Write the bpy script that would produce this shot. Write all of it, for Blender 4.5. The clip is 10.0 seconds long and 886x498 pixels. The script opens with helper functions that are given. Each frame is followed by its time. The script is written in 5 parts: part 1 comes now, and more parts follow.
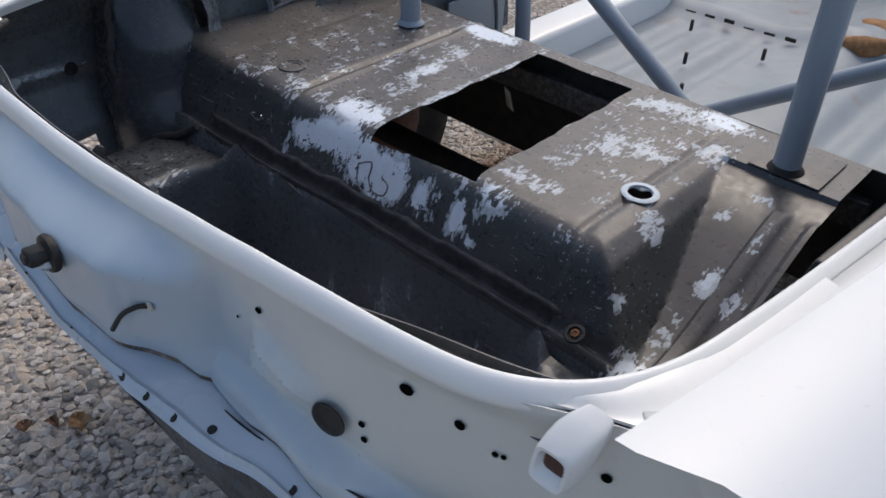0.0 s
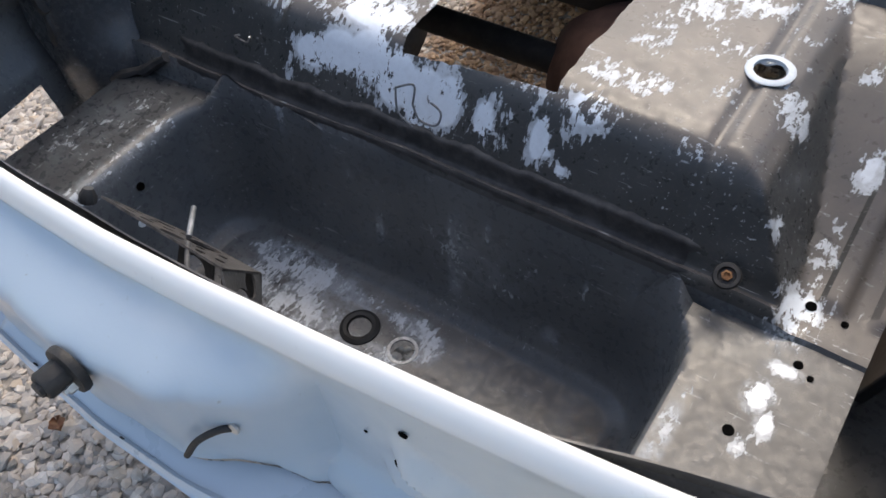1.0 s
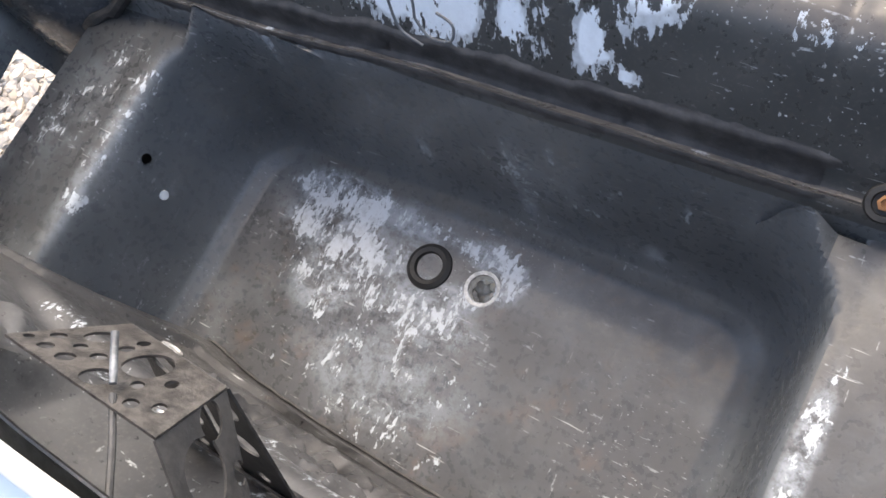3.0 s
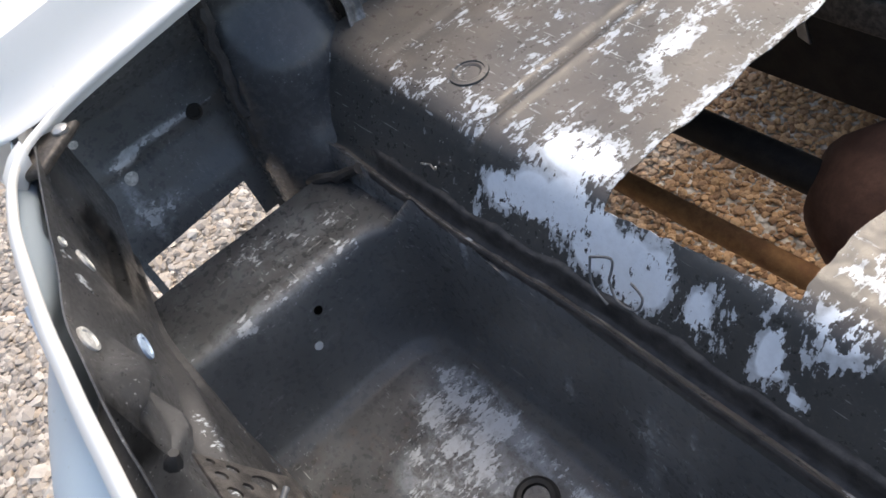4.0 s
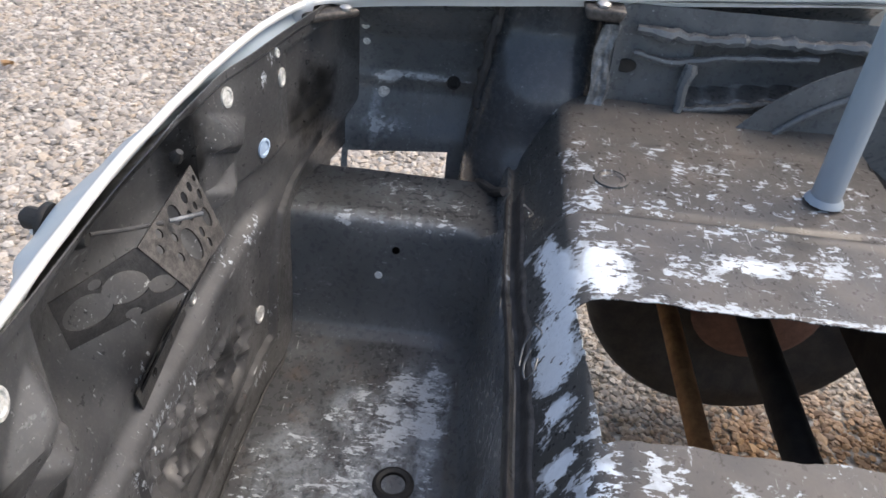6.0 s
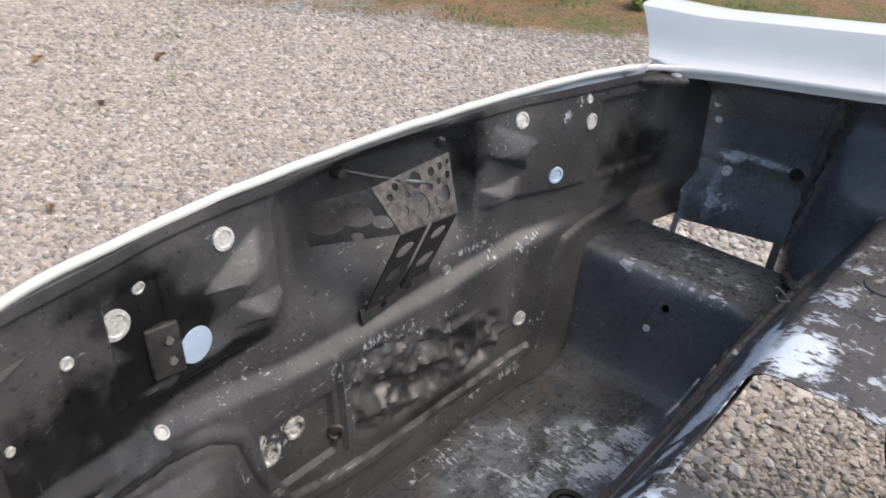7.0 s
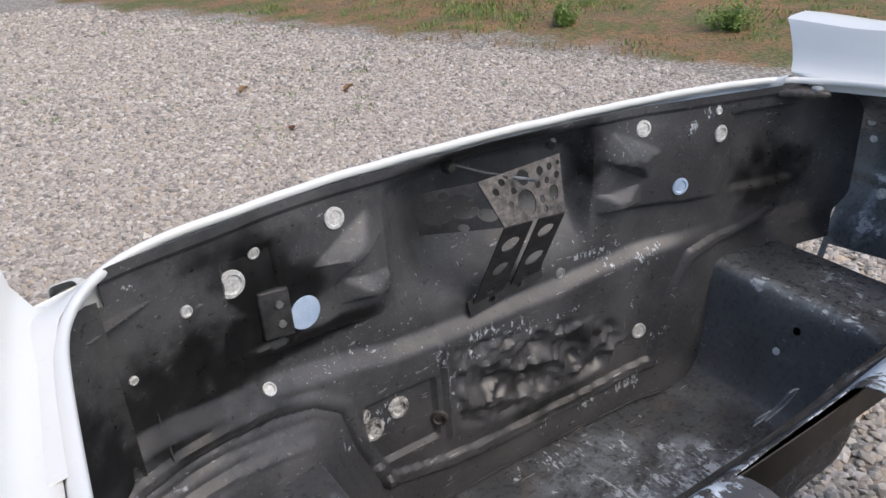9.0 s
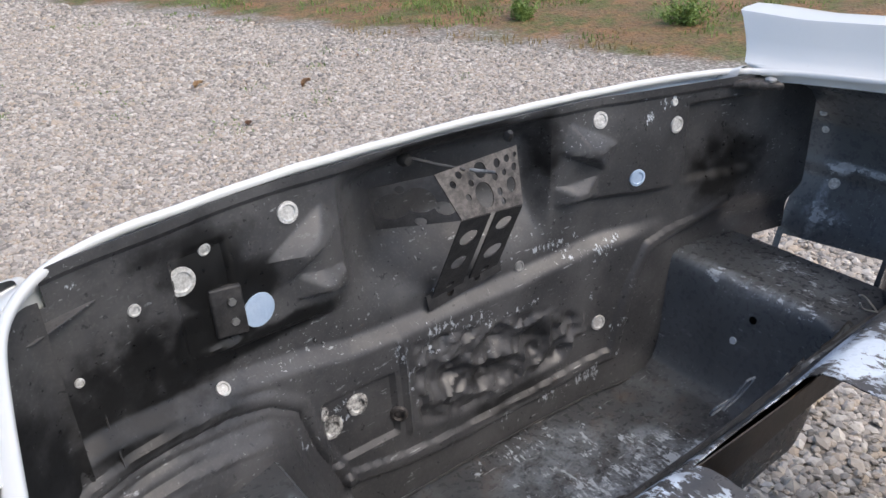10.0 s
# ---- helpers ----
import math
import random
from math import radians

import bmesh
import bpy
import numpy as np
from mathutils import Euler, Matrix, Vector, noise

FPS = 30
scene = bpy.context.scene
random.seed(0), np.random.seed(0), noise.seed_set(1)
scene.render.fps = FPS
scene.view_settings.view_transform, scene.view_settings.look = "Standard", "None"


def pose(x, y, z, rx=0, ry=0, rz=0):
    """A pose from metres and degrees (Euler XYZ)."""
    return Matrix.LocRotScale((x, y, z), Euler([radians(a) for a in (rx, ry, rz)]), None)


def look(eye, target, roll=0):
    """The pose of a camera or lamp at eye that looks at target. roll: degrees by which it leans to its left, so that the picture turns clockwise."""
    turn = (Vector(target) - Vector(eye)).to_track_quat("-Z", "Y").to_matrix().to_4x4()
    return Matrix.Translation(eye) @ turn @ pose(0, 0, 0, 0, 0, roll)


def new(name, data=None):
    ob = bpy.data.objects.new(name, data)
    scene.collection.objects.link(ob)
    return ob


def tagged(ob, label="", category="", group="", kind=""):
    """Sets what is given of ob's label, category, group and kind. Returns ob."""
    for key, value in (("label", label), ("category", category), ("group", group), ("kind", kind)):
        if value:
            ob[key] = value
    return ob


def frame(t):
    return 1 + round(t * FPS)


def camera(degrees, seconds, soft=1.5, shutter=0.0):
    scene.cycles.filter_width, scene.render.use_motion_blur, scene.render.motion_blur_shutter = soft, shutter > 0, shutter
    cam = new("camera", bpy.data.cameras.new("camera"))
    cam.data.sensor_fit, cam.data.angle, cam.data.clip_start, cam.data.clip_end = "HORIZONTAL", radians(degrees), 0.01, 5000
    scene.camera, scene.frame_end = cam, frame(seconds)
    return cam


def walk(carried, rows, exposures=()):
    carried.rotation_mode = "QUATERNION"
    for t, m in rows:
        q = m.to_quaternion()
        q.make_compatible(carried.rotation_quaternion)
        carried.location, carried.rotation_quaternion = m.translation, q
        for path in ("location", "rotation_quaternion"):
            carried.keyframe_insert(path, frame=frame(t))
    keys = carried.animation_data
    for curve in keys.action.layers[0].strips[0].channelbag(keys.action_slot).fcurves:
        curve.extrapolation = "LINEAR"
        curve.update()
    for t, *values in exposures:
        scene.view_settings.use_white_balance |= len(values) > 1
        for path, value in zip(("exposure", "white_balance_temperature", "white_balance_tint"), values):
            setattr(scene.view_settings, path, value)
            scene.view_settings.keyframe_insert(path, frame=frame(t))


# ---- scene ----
cam = camera(57.6, 10.0, shutter=0.12)
PATH = [
    (0, (0.693, -0.189, 1.314), (-0.379, 1.003, 0.118), 2.2),
    (0.3, (0.565, -0.191, 1.288), (-0.176, 0.699, 0.335), -0.0),
    (0.5, (0.493, -0.184, 1.31), (-0.402, 1.014, -0.018), -1.2),
    (0.8, (0.427, -0.131, 1.307), (-0.189, 0.694, 0.216), -4.1),
    (1, (0.395, -0.051, 1.296), (-0.42, 0.92, -0.251), -7.2),
    (1.2, (0.37, 0.015, 1.288), (-0.454, 0.83, -0.341), -11.0),
    (1.5, (0.363, 0.099, 1.273), (-0.475, 0.635, -0.462), -23.4),
    (1.7, (0.348, 0.131, 1.257), (-0.427, 0.55, -0.538), -28.3),
    (2, (0.355, 0.188, 1.222), (-0.366, 0.414, -0.629), -42.4),
    (2.2, (0.377, 0.208, 1.164), (-0.467, 0.476, -0.63), -41.2),
    (3.3, (0.287, 0.24, 1.246), (-0.63, 0.619, -0.49), -42.9),
    (3.5, (0.278, 0.256, 1.268), (-0.8, 0.678, -0.362), -38.5),
    (3.7, (0.272, 0.237, 1.286), (-0.621, 0.613, 0.141), -31.7),
    (4, (0.276, 0.2, 1.294), (-0.973, 0.746, -0.17), -22.2),
    (4.2, (0.277, 0.141, 1.323), (-0.639, 0.593, 0.226), -15.6),
    (4.5, (0.333, 0.09, 1.298), (-0.93, 0.74, -0.11), -8.4),
    (4.7, (0.382, 0.04, 1.301), (-0.554, 0.574, 0.258), -2.7),
    (5, (0.448, 0.041, 1.291), (-0.838, 0.77, -0.056), 4.2),
    (5.2, (0.495, 0.086, 1.287), (-0.884, 0.789, 0.02), 7.1),
    (6.3, (0.579, 0.546, 1.288), (-0.989, 0.153, 0.11), 3.7),
    (6.5, (0.566, 0.618, 1.288), (-0.943, 0.005, 0.127), 2.6),
    (6.8, (0.589, 0.718, 1.269), (-0.449, 0.017, 0.442), 2.0),
    (7, (0.607, 0.785, 1.274), (-0.662, -0.372, 0.248), 0.5),
    (7.2, (0.612, 0.816, 1.262), (-0.278, -0.147, 0.535), -0.3),
    (7.5, (0.602, 0.846, 1.242), (-0.465, -0.545, 0.281), -0.5),
    (7.7, (0.608, 0.862, 1.233), (-0.133, -0.229, 0.518), -1.3),
    (8, (0.607, 0.865, 1.236), (-0.3, -0.644, 0.287), -2.7),
    (8.5, (0.591, 0.897, 1.247), (-0.355, -0.597, 0.313), -3.9),
    (9, (0.578, 0.903, 1.242), (-0.383, -0.585, 0.314), -3.5),
    (9.5, (0.571, 0.899, 1.237), (-0.41, -0.573, 0.304), -3.4),
    (10, (0.567, 0.897, 1.234), (-0.467, -0.532, 0.29), -2.8),
]
EXPOSURES = [(t, stops, warm, 10) for t, stops, warm in ((0, 0.22, 6780), (0.5, 0.60, 7050), (1.0, 0.98, 7130), (1.5, 1.28, 7280), (2.0, 1.38, 7280), (3.3, 1.98, 7430), (3.5, 1.93, 7430), (4.0, 1.12, 7350), (4.5, 0.97, 7280), (5.2, 1.22, 7250), (6.5, 1.0, 7080), (7.5, 0.66, 7030), (8.0, 0.53, 6800), (9.0, 0.57, 6700), (9.5, 0.60, 6660), (10, 0.70, 6630))]
walk(cam, [(t, look(eye, target, roll)) for t, eye, target, roll in PATH], EXPOSURES)

# world, sun, exposure
SUN_AZ, SUN_EL = radians(-20.0), radians(54.0)      # from the front, a little from the car's left
sky_world = bpy.data.worlds.new("sky")
scene.world = sky_world
sky_world.use_nodes = True
wn = sky_world.node_tree
sky = wn.nodes.new("ShaderNodeTexSky")
sky.sky_type, sky.sun_disc = "NISHITA", False
sky.sun_elevation, sky.sun_rotation = SUN_EL, SUN_AZ
sky.dust_density, sky.air_density = 3.0, 1.0
wn.nodes["Background"].inputs[1].default_value = 0.15
wn.links.new(sky.outputs[0], wn.nodes["Background"].inputs[0])
sun_data = bpy.data.lights.new("sun", "SUN")
sun_data.energy, sun_data.angle, sun_data.color = 0.55, radians(26.0), (1.0, 0.97, 0.92)
sun = new("sun", sun_data)
sun.matrix_world = look((3 * math.sin(SUN_AZ), 3 * math.cos(SUN_AZ), 3 * math.tan(SUN_EL)), (0, 0, 0))


# ---------------------------------------------------------------- materials
class Nodes:
    """A material's node tree with short calls for the nodes used here."""

    def __init__(self, name, rough=0.5, metal=0.0, coat=0.0, spec=0.5):
        self.mat = bpy.data.materials.new(name)
        self.mat.use_nodes = True
        self.tree = self.mat.node_tree
        self.bsdf = self.tree.nodes["Principled BSDF"]
        self.bsdf.inputs["Roughness"].default_value = rough
        self.bsdf.inputs["Metallic"].default_value = metal
        self.bsdf.inputs["Coat Weight"].default_value = coat
        self.bsdf.inputs["Coat Roughness"].default_value = 0.12
        self.bsdf.inputs["Specular IOR Level"].default_value = spec
        self.geo = self.tree.nodes.new("ShaderNodeNewGeometry")
        self.place = self.geo.outputs["Position"]

    def put(self, socket, value):
        if isinstance(value, bpy.types.NodeSocket):
            self.tree.links.new(value, socket)
        elif isinstance(value, tuple) and len(value) == 3 and socket.type == "RGBA":
            socket.default_value = (*value, 1)
        else:
            socket.default_value = value

    def scaled(self, x, y, z, turn=(0, 0, 0)):
        n = self.tree.nodes.new("ShaderNodeMapping")
        self.put(n.inputs[0], self.place)
        n.inputs["Scale"].default_value = (x, y, z)
        n.inputs["Rotation"].default_value = tuple(radians(a) for a in turn)
        return n.outputs[0]

    def noise(self, scale, detail=6.0, rough=0.6, vector=None):
        n = self.tree.nodes.new("ShaderNodeTexNoise")
        self.put(n.inputs["Vector"], vector or self.place)
        n.inputs["Scale"].default_value, n.inputs["Detail"].default_value, n.inputs["Roughness"].default_value = scale, detail, rough
        return n.outputs["Fac"]

    def cells(self, scale, out="Distance"):
        n = self.tree.nodes.new("ShaderNodeTexVoronoi")
        self.put(n.inputs["Vector"], self.place)
        n.inputs["Scale"].default_value = scale
        return n.outputs[out]

    def ramp(self, value, a, b, lo=0.0, hi=1.0):
        n = self.tree.nodes.new("ShaderNodeMapRange")
        n.interpolation_type = "SMOOTHSTEP"
        self.put(n.inputs["Value"], value)
        for k, v in (("From Min", a), ("From Max", b), ("To Min", lo), ("To Max", hi)):
            self.put(n.inputs[k], v)
        return n.outputs["Result"]

    def math(self, op, a, b=0.0, c=0.0):
        n = self.tree.nodes.new("ShaderNodeMath")
        n.operation = op
        for s, v in zip(n.inputs, (a, b, c)):
            self.put(s, v)
        return n.outputs[0]

    def mix(self, fac, a, b):
        n = self.tree.nodes.new("ShaderNodeMix")
        n.data_type = "RGBA"
        self.put(n.inputs[0], fac)
        self.put(n.inputs[6], a)
        self.put(n.inputs[7], b)
        return n.outputs[2]

    def attr(self, name):
        n = self.tree.nodes.new("ShaderNodeAttribute")
        n.attribute_name = name
        return n.outputs["Fac"]

    def up(self):
        n = self.tree.nodes.new("ShaderNodeSeparateXYZ")
        self.put(n.inputs[0], self.geo.outputs["Normal"])
        return n.outputs["Z"]

    def bump(self, height, strength=0.3, distance=0.002):
        n = self.tree.nodes.new("ShaderNodeBump")
        n.inputs["Strength"].default_value, n.inputs["Distance"].default_value = strength, distance
        self.put(n.inputs["Height"], height)
        self.put(self.bsdf.inputs["Normal"], n.outputs[0])

    def done(self, colour, rough=None, metal=None):
        self.put(self.bsdf.inputs["Base Color"], colour)
        if rough is not None:
            self.put(self.bsdf.inputs["Roughness"], rough)
        if metal is not None:
            self.put(self.bsdf.inputs["Metallic"], metal)
        return self.mat


def worn_black(name, dark, light, dust, chip=(0.80, 0.87, 0.93), dusty=0.6, scratches=0.665, gloss=0.0, scuff=0.0, dim_and_stain=0.0):
    """Black brushed-on paint over pale blue paint: dust on what lies flat, chips where the mask attribute is high,
    black blots and painted shade where it is negative, thin scratches.
    """
    m = Nodes(name)
    fine = m.noise(90, 8, 0.65)
    broad = m.noise(9, 5, 0.6)
    base = m.mix(m.ramp(broad, 0.35, 0.7), dark, light)
    settle = m.math("MULTIPLY", m.ramp(m.up(), 0.5, 0.95), m.ramp(m.noise(14, 6, 0.6), 0.3, 0.72, 0.35, 1.0))
    base = m.mix(m.math("MULTIPLY", settle, dusty), base, dust)
    base = m.mix(m.ramp(m.noise(260, 3, 0.5), 0.5, 0.8, 0.0, 0.25), base, dust)
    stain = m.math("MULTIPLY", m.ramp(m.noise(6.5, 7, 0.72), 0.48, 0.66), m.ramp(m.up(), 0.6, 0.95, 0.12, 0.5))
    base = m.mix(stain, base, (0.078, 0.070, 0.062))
    if dim_and_stain:
        # Darkens what faces up to offset the light from above; brown stains low down.
        high_up = m.tree.nodes.new("ShaderNodeSeparateXYZ")
        m.put(high_up.inputs[0], m.place)
        up_dim = m.math("MULTIPLY", m.ramp(m.noise(10, 8, 0.7), 0.34, 0.56, 0.25, 1.0), m.ramp(m.up(), 0.75, 0.97))
        base = m.mix(m.math("MULTIPLY", up_dim, dim_and_stain), base, m.mix(m.math("MULTIPLY", m.ramp(m.noise(17, 6, 0.7), 0.52, 0.68), m.ramp(high_up.outputs[2], 0.37, 0.44, 1.0, 0.0)), (0.042, 0.043, 0.045), (0.090, 0.066, 0.052)))
    long_a = m.noise(1.0, 3, 0.5, m.scaled(26, 150, 150, (0, 0, 33)))
    long_b = m.noise(1.0, 3, 0.5, m.scaled(160, 30, 90, (12, 0, -50)))
    rub = m.math("MAXIMUM", m.ramp(long_a, scratches, scratches + 0.035), m.ramp(long_b, scratches + 0.02, scratches + 0.05))
    rub = m.math("MULTIPLY", rub, m.ramp(m.noise(5, 3, 0.5), 0.42, 0.6, 0.1, 0.85))
    rub = m.math("MULTIPLY", rub, m.ramp(m.noise(230, 4, 0.6), 0.40, 0.56))
    base = m.mix(rub, base, (0.42, 0.44, 0.45))
    fleck = m.math("MULTIPLY", m.ramp(m.noise(1.0, 2, 0.5, m.scaled(210, 330, 260, (20, 0, 40))), 0.685, 0.715), m.ramp(m.noise(4, 4, 0.6), 0.50, 0.62))
    base = m.mix(m.math("MULTIPLY", fleck, 0.85), base, (0.55, 0.57, 0.58))
    for turn, squeeze, reach in (((0, 0, 24), 0.012, 0.762), ((8, 0, -58), 0.016, 0.768)):
        line = m.noise(1.0, 1.5, 0.5, m.scaled(14 * 1.0, 14 / squeeze * 0.35, 14 / squeeze * 0.35, turn))
        line = m.math("MULTIPLY", m.ramp(line, reach - 0.03, reach), m.ramp(m.noise(9, 2, 0.5), 0.50, 0.60))
        base = m.mix(m.math("MULTIPLY", line, 0.9), base, (0.50, 0.51, 0.50))
    wear_shade = m.attr("wear_shade")
    if scuff:
        cloud = m.math("MULTIPLY", m.ramp(wear_shade, 0.10, 0.60), m.ramp(m.noise(42, 8, 0.78), 0.40, 0.60, 0.0, 1.0))
        base = m.mix(m.math("MULTIPLY", cloud, scuff), base, (0.36, 0.40, 0.44))
    # Negative mask values blacken: paint blots, and shade put into the colour.
    base = m.mix(m.ramp(m.math("SUBTRACT", m.noise(30, 5, 0.6), wear_shade), 0.6, 1.15), base, (0.009, 0.009, 0.009))
    coarse = m.ramp(m.noise(24, 4, 0.6), 0.3, 0.7)
    ragged = m.ramp(m.noise(130, 8, 0.72, m.scaled(1.15, 0.5, 0.55)), 0.32, 0.68)
    worn = m.math("ADD", m.math("MULTIPLY", coarse, 0.42), m.math("MULTIPLY", ragged, 0.58))
    worn = m.math("ADD", worn, m.math("MULTIPLY", wear_shade, 0.78))
    flake = m.math("MULTIPLY", m.ramp(worn, 0.985, 0.997), m.ramp(wear_shade, 0.02, 0.10))
    base = m.mix(flake, base, m.mix(m.ramp(wear_shade, 0.70, 0.86), m.mix(m.ramp(fine, 0.35, 0.75), tuple(0.70 * c for c in chip), tuple(0.45 * c for c in chip)), m.mix(m.ramp(fine, 0.35, 0.75), chip, tuple(0.90 * c for c in chip))))
    rust = m.math("MULTIPLY", m.ramp(m.noise(11, 6, 0.7), 0.69, 0.78), m.ramp(m.noise(70, 5, 0.6), 0.45, 0.6))
    base = m.mix(m.math("MULTIPLY", rust, 0.7), base, (0.16, 0.075, 0.035))
    high = m.math("SUBTRACT", m.math("MULTIPLY", fine, 0.5), m.math("MULTIPLY", flake, 0.9))
    m.bump(high, 0.35, 0.0016)
    return m.done(base, m.ramp(fine, 0.3, 0.8, 0.36 - gloss, 0.68 - gloss))


def paint(name, colour, rough=0.3, coat=0.35, dirt=(0.35, 0.32, 0.27), grime=0.35):
    m = Nodes(name, rough, 0, coat)
    a = m.ramp(m.noise(6, 7, 0.65), 0.55, 0.85, 0.0, grime)
    b = m.ramp(m.noise(120, 4, 0.6), 0.66, 0.75, 0.0, grime * 1.3)
    colour = m.mix(m.math("MAXIMUM", a, b), colour, dirt)
    m.bump(m.noise(45, 4, 0.5), 0.08, 0.002)
    return m.done(colour, m.ramp(m.noise(20, 5, 0.6), 0.3, 0.8, rough, rough + 0.2))


def rough_metal(name, a, b, rough=0.7, metal=0.0, scale=30.0, spec=0.5):
    m = Nodes(name, rough, metal, 0.0, spec)
    colour = m.mix(m.ramp(m.noise(scale, 8, 0.7), 0.35, 0.68), a, b)
    m.bump(m.noise(scale * 5, 5, 0.6), 0.4, 0.002)
    return m.done(colour)


BLACK = worn_black("worn_black_paint", (0.098, 0.110, 0.121), (0.142, 0.153, 0.163), (0.17, 0.165, 0.16), dusty=0.15, scuff=0.75, gloss=0.15, dim_and_stain=0.8)
SHELF = worn_black("dusty_black_paint", (0.040, 0.045, 0.047), (0.066, 0.069, 0.069), (0.150, 0.130, 0.115), dusty=0.80, scratches=0.66, gloss=0.12)
PANEL = worn_black("brown_black_paint", (0.048, 0.049, 0.052), (0.100, 0.100, 0.102), (0.2, 0.19, 0.18), dusty=0.22, scratches=0.667, gloss=0.10)
GLOSSY = worn_black("satin_black_paint", (0.048, 0.055, 0.064), (0.074, 0.081, 0.090), (0.20, 0.19, 0.18), dusty=0.12, gloss=0.22)
WHITE = paint("white_paint", (0.80, 0.81, 0.80), 0.28, 0.4, grime=0.12)


def skin_paint():
    """Pale blue low down, creamy white towards one side; shade and rim light are painted in."""
    m = Nodes("panel_paint_with_rim_light", 0.3, 0, 0.4)
    sep = m.tree.nodes.new("ShaderNodeSeparateXYZ")
    m.put(sep.inputs[0], m.place)
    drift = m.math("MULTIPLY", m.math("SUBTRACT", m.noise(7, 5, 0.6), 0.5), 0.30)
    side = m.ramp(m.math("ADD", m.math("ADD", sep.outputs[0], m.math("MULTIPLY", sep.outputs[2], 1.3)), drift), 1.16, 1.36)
    # Whiter near the top: the light the rim catches, put into the colour.
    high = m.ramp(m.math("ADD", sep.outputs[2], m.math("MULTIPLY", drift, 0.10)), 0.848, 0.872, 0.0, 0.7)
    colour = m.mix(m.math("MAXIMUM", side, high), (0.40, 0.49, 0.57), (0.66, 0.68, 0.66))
    colour = m.mix(m.ramp(m.noise(5, 7, 0.65), 0.52, 0.80, 0.0, 0.35), colour, (0.62, 0.63, 0.58))
    colour = m.mix(m.ramp(m.noise(150, 4, 0.6), 0.68, 0.76, 0.0, 0.5), colour, (0.25, 0.23, 0.20))
    m.bump(m.math("ADD", m.noise(22, 4, 0.5), m.math("MULTIPLY", m.noise(300, 3, 0.5), 0.15)), 0.12, 0.004)
    return m.done(colour, m.ramp(m.noise(20, 5, 0.6), 0.3, 0.8, 0.28, 0.5))


SKIN = skin_paint()
BLUISH = paint("pale_blue_primer", (0.45, 0.52, 0.585), 0.25, 0.45, (0.58, 0.57, 0.52), 0.6)
CABIN = paint("grey_blue_floor_paint", (0.30, 0.335, 0.355), 0.5, 0.1, (0.27, 0.17, 0.10), 1.0)
CAGE = paint("grey_bar_paint", (0.29, 0.34, 0.39), 0.36, 0.2, (0.2, 0.2, 0.2), 0.2)
RUBBER = rough_metal("black_rubber", (0.012, 0.012, 0.012), (0.03, 0.029, 0.028), 0.6)
NEAR_BLACK = rough_metal("underbody_black", (0.010, 0.009, 0.009), (0.03, 0.026, 0.022), 0.75)
RUST = rough_metal("rusty_steel", (0.22, 0.105, 0.045), (0.42, 0.22, 0.09), 0.85)
BROWN = rough_metal("brown_housing", (0.085, 0.04, 0.028), (0.15, 0.075, 0.05), 0.8)
STEEL = rough_metal("dull_steel", (0.45, 0.45, 0.44), (0.62, 0.62, 0.60), 0.38, 0.8)
DISC = rough_metal("pale_plug", (0.45, 0.45, 0.43), (0.80, 0.80, 0.78), 0.5, 0.2, 160)
SKYPLUG = rough_metal("pale_blue_plug", (0.40, 0.53, 0.70), (0.50, 0.62, 0.78), 0.5)
DARKPLATE = rough_metal("black_plate_steel", (0.022, 0.022, 0.023), (0.055, 0.053, 0.052), 0.5, 0.0, 60)
BARE = rough_metal("bare_pale_paint", (0.52, 0.58, 0.63), (0.68, 0.74, 0.78), 0.6)
BOARD = rough_metal("smooth_black_board", (0.018, 0.019, 0.022), (0.030, 0.031, 0.034), 0.42, 0.0, 8)
STRAP = rough_metal("scraped_grey_steel", (0.10, 0.105, 0.11), (0.30, 0.31, 0.32), 0.42, 0.3, 70)
SEALER = rough_metal("black_sealer", (0.034, 0.034, 0.036), (0.075, 0.073, 0.072), 0.55, 0.0, 45.0, 0.4)
HOLE = rough_metal("hole_black", (0.001, 0.001, 0.001), (0.003, 0.003, 0.003), 0.95, 0.0, 30.0, 0.05)
MOTTLED = rough_metal("corroded_pale_metal", (0.03, 0.028, 0.025), (0.80, 0.79, 0.75), 0.55, 0.0, 75)
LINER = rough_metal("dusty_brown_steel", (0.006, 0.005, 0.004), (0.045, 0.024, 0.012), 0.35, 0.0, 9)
BRACKET = rough_metal("dusty_bracket_steel", (0.036, 0.033, 0.031), (0.135, 0.122, 0.112), 0.42, 0.3, 95)


# ---------------------------------------------------------------- mesh helpers
def ss(a, b, t):
    t = np.clip((t - a) / (b - a), 0, 1)
    return t * t * (3 - 2 * t)


def bell(t, width):
    return np.exp(-(t / width) ** 2)


def lump(x, y, z, size=1.0, seed=0.0):
    """Smooth noise for arrays."""
    f = np.vectorize(lambda a, b, c: noise.noise(Vector((a / size + seed, b / size, c / size))))
    return f(x, y, z)


def lines(*stops):
    """Grid lines: (start, step), (next, step), ..., end."""
    out = []
    for (a, step), b in zip(stops[:-1], [s[0] if isinstance(s, tuple) else s for s in stops[1:]]):
        out += list(np.linspace(a, b, max(1, round((b - a) / step)), endpoint=False))
    return np.array(out + [stops[-1]])


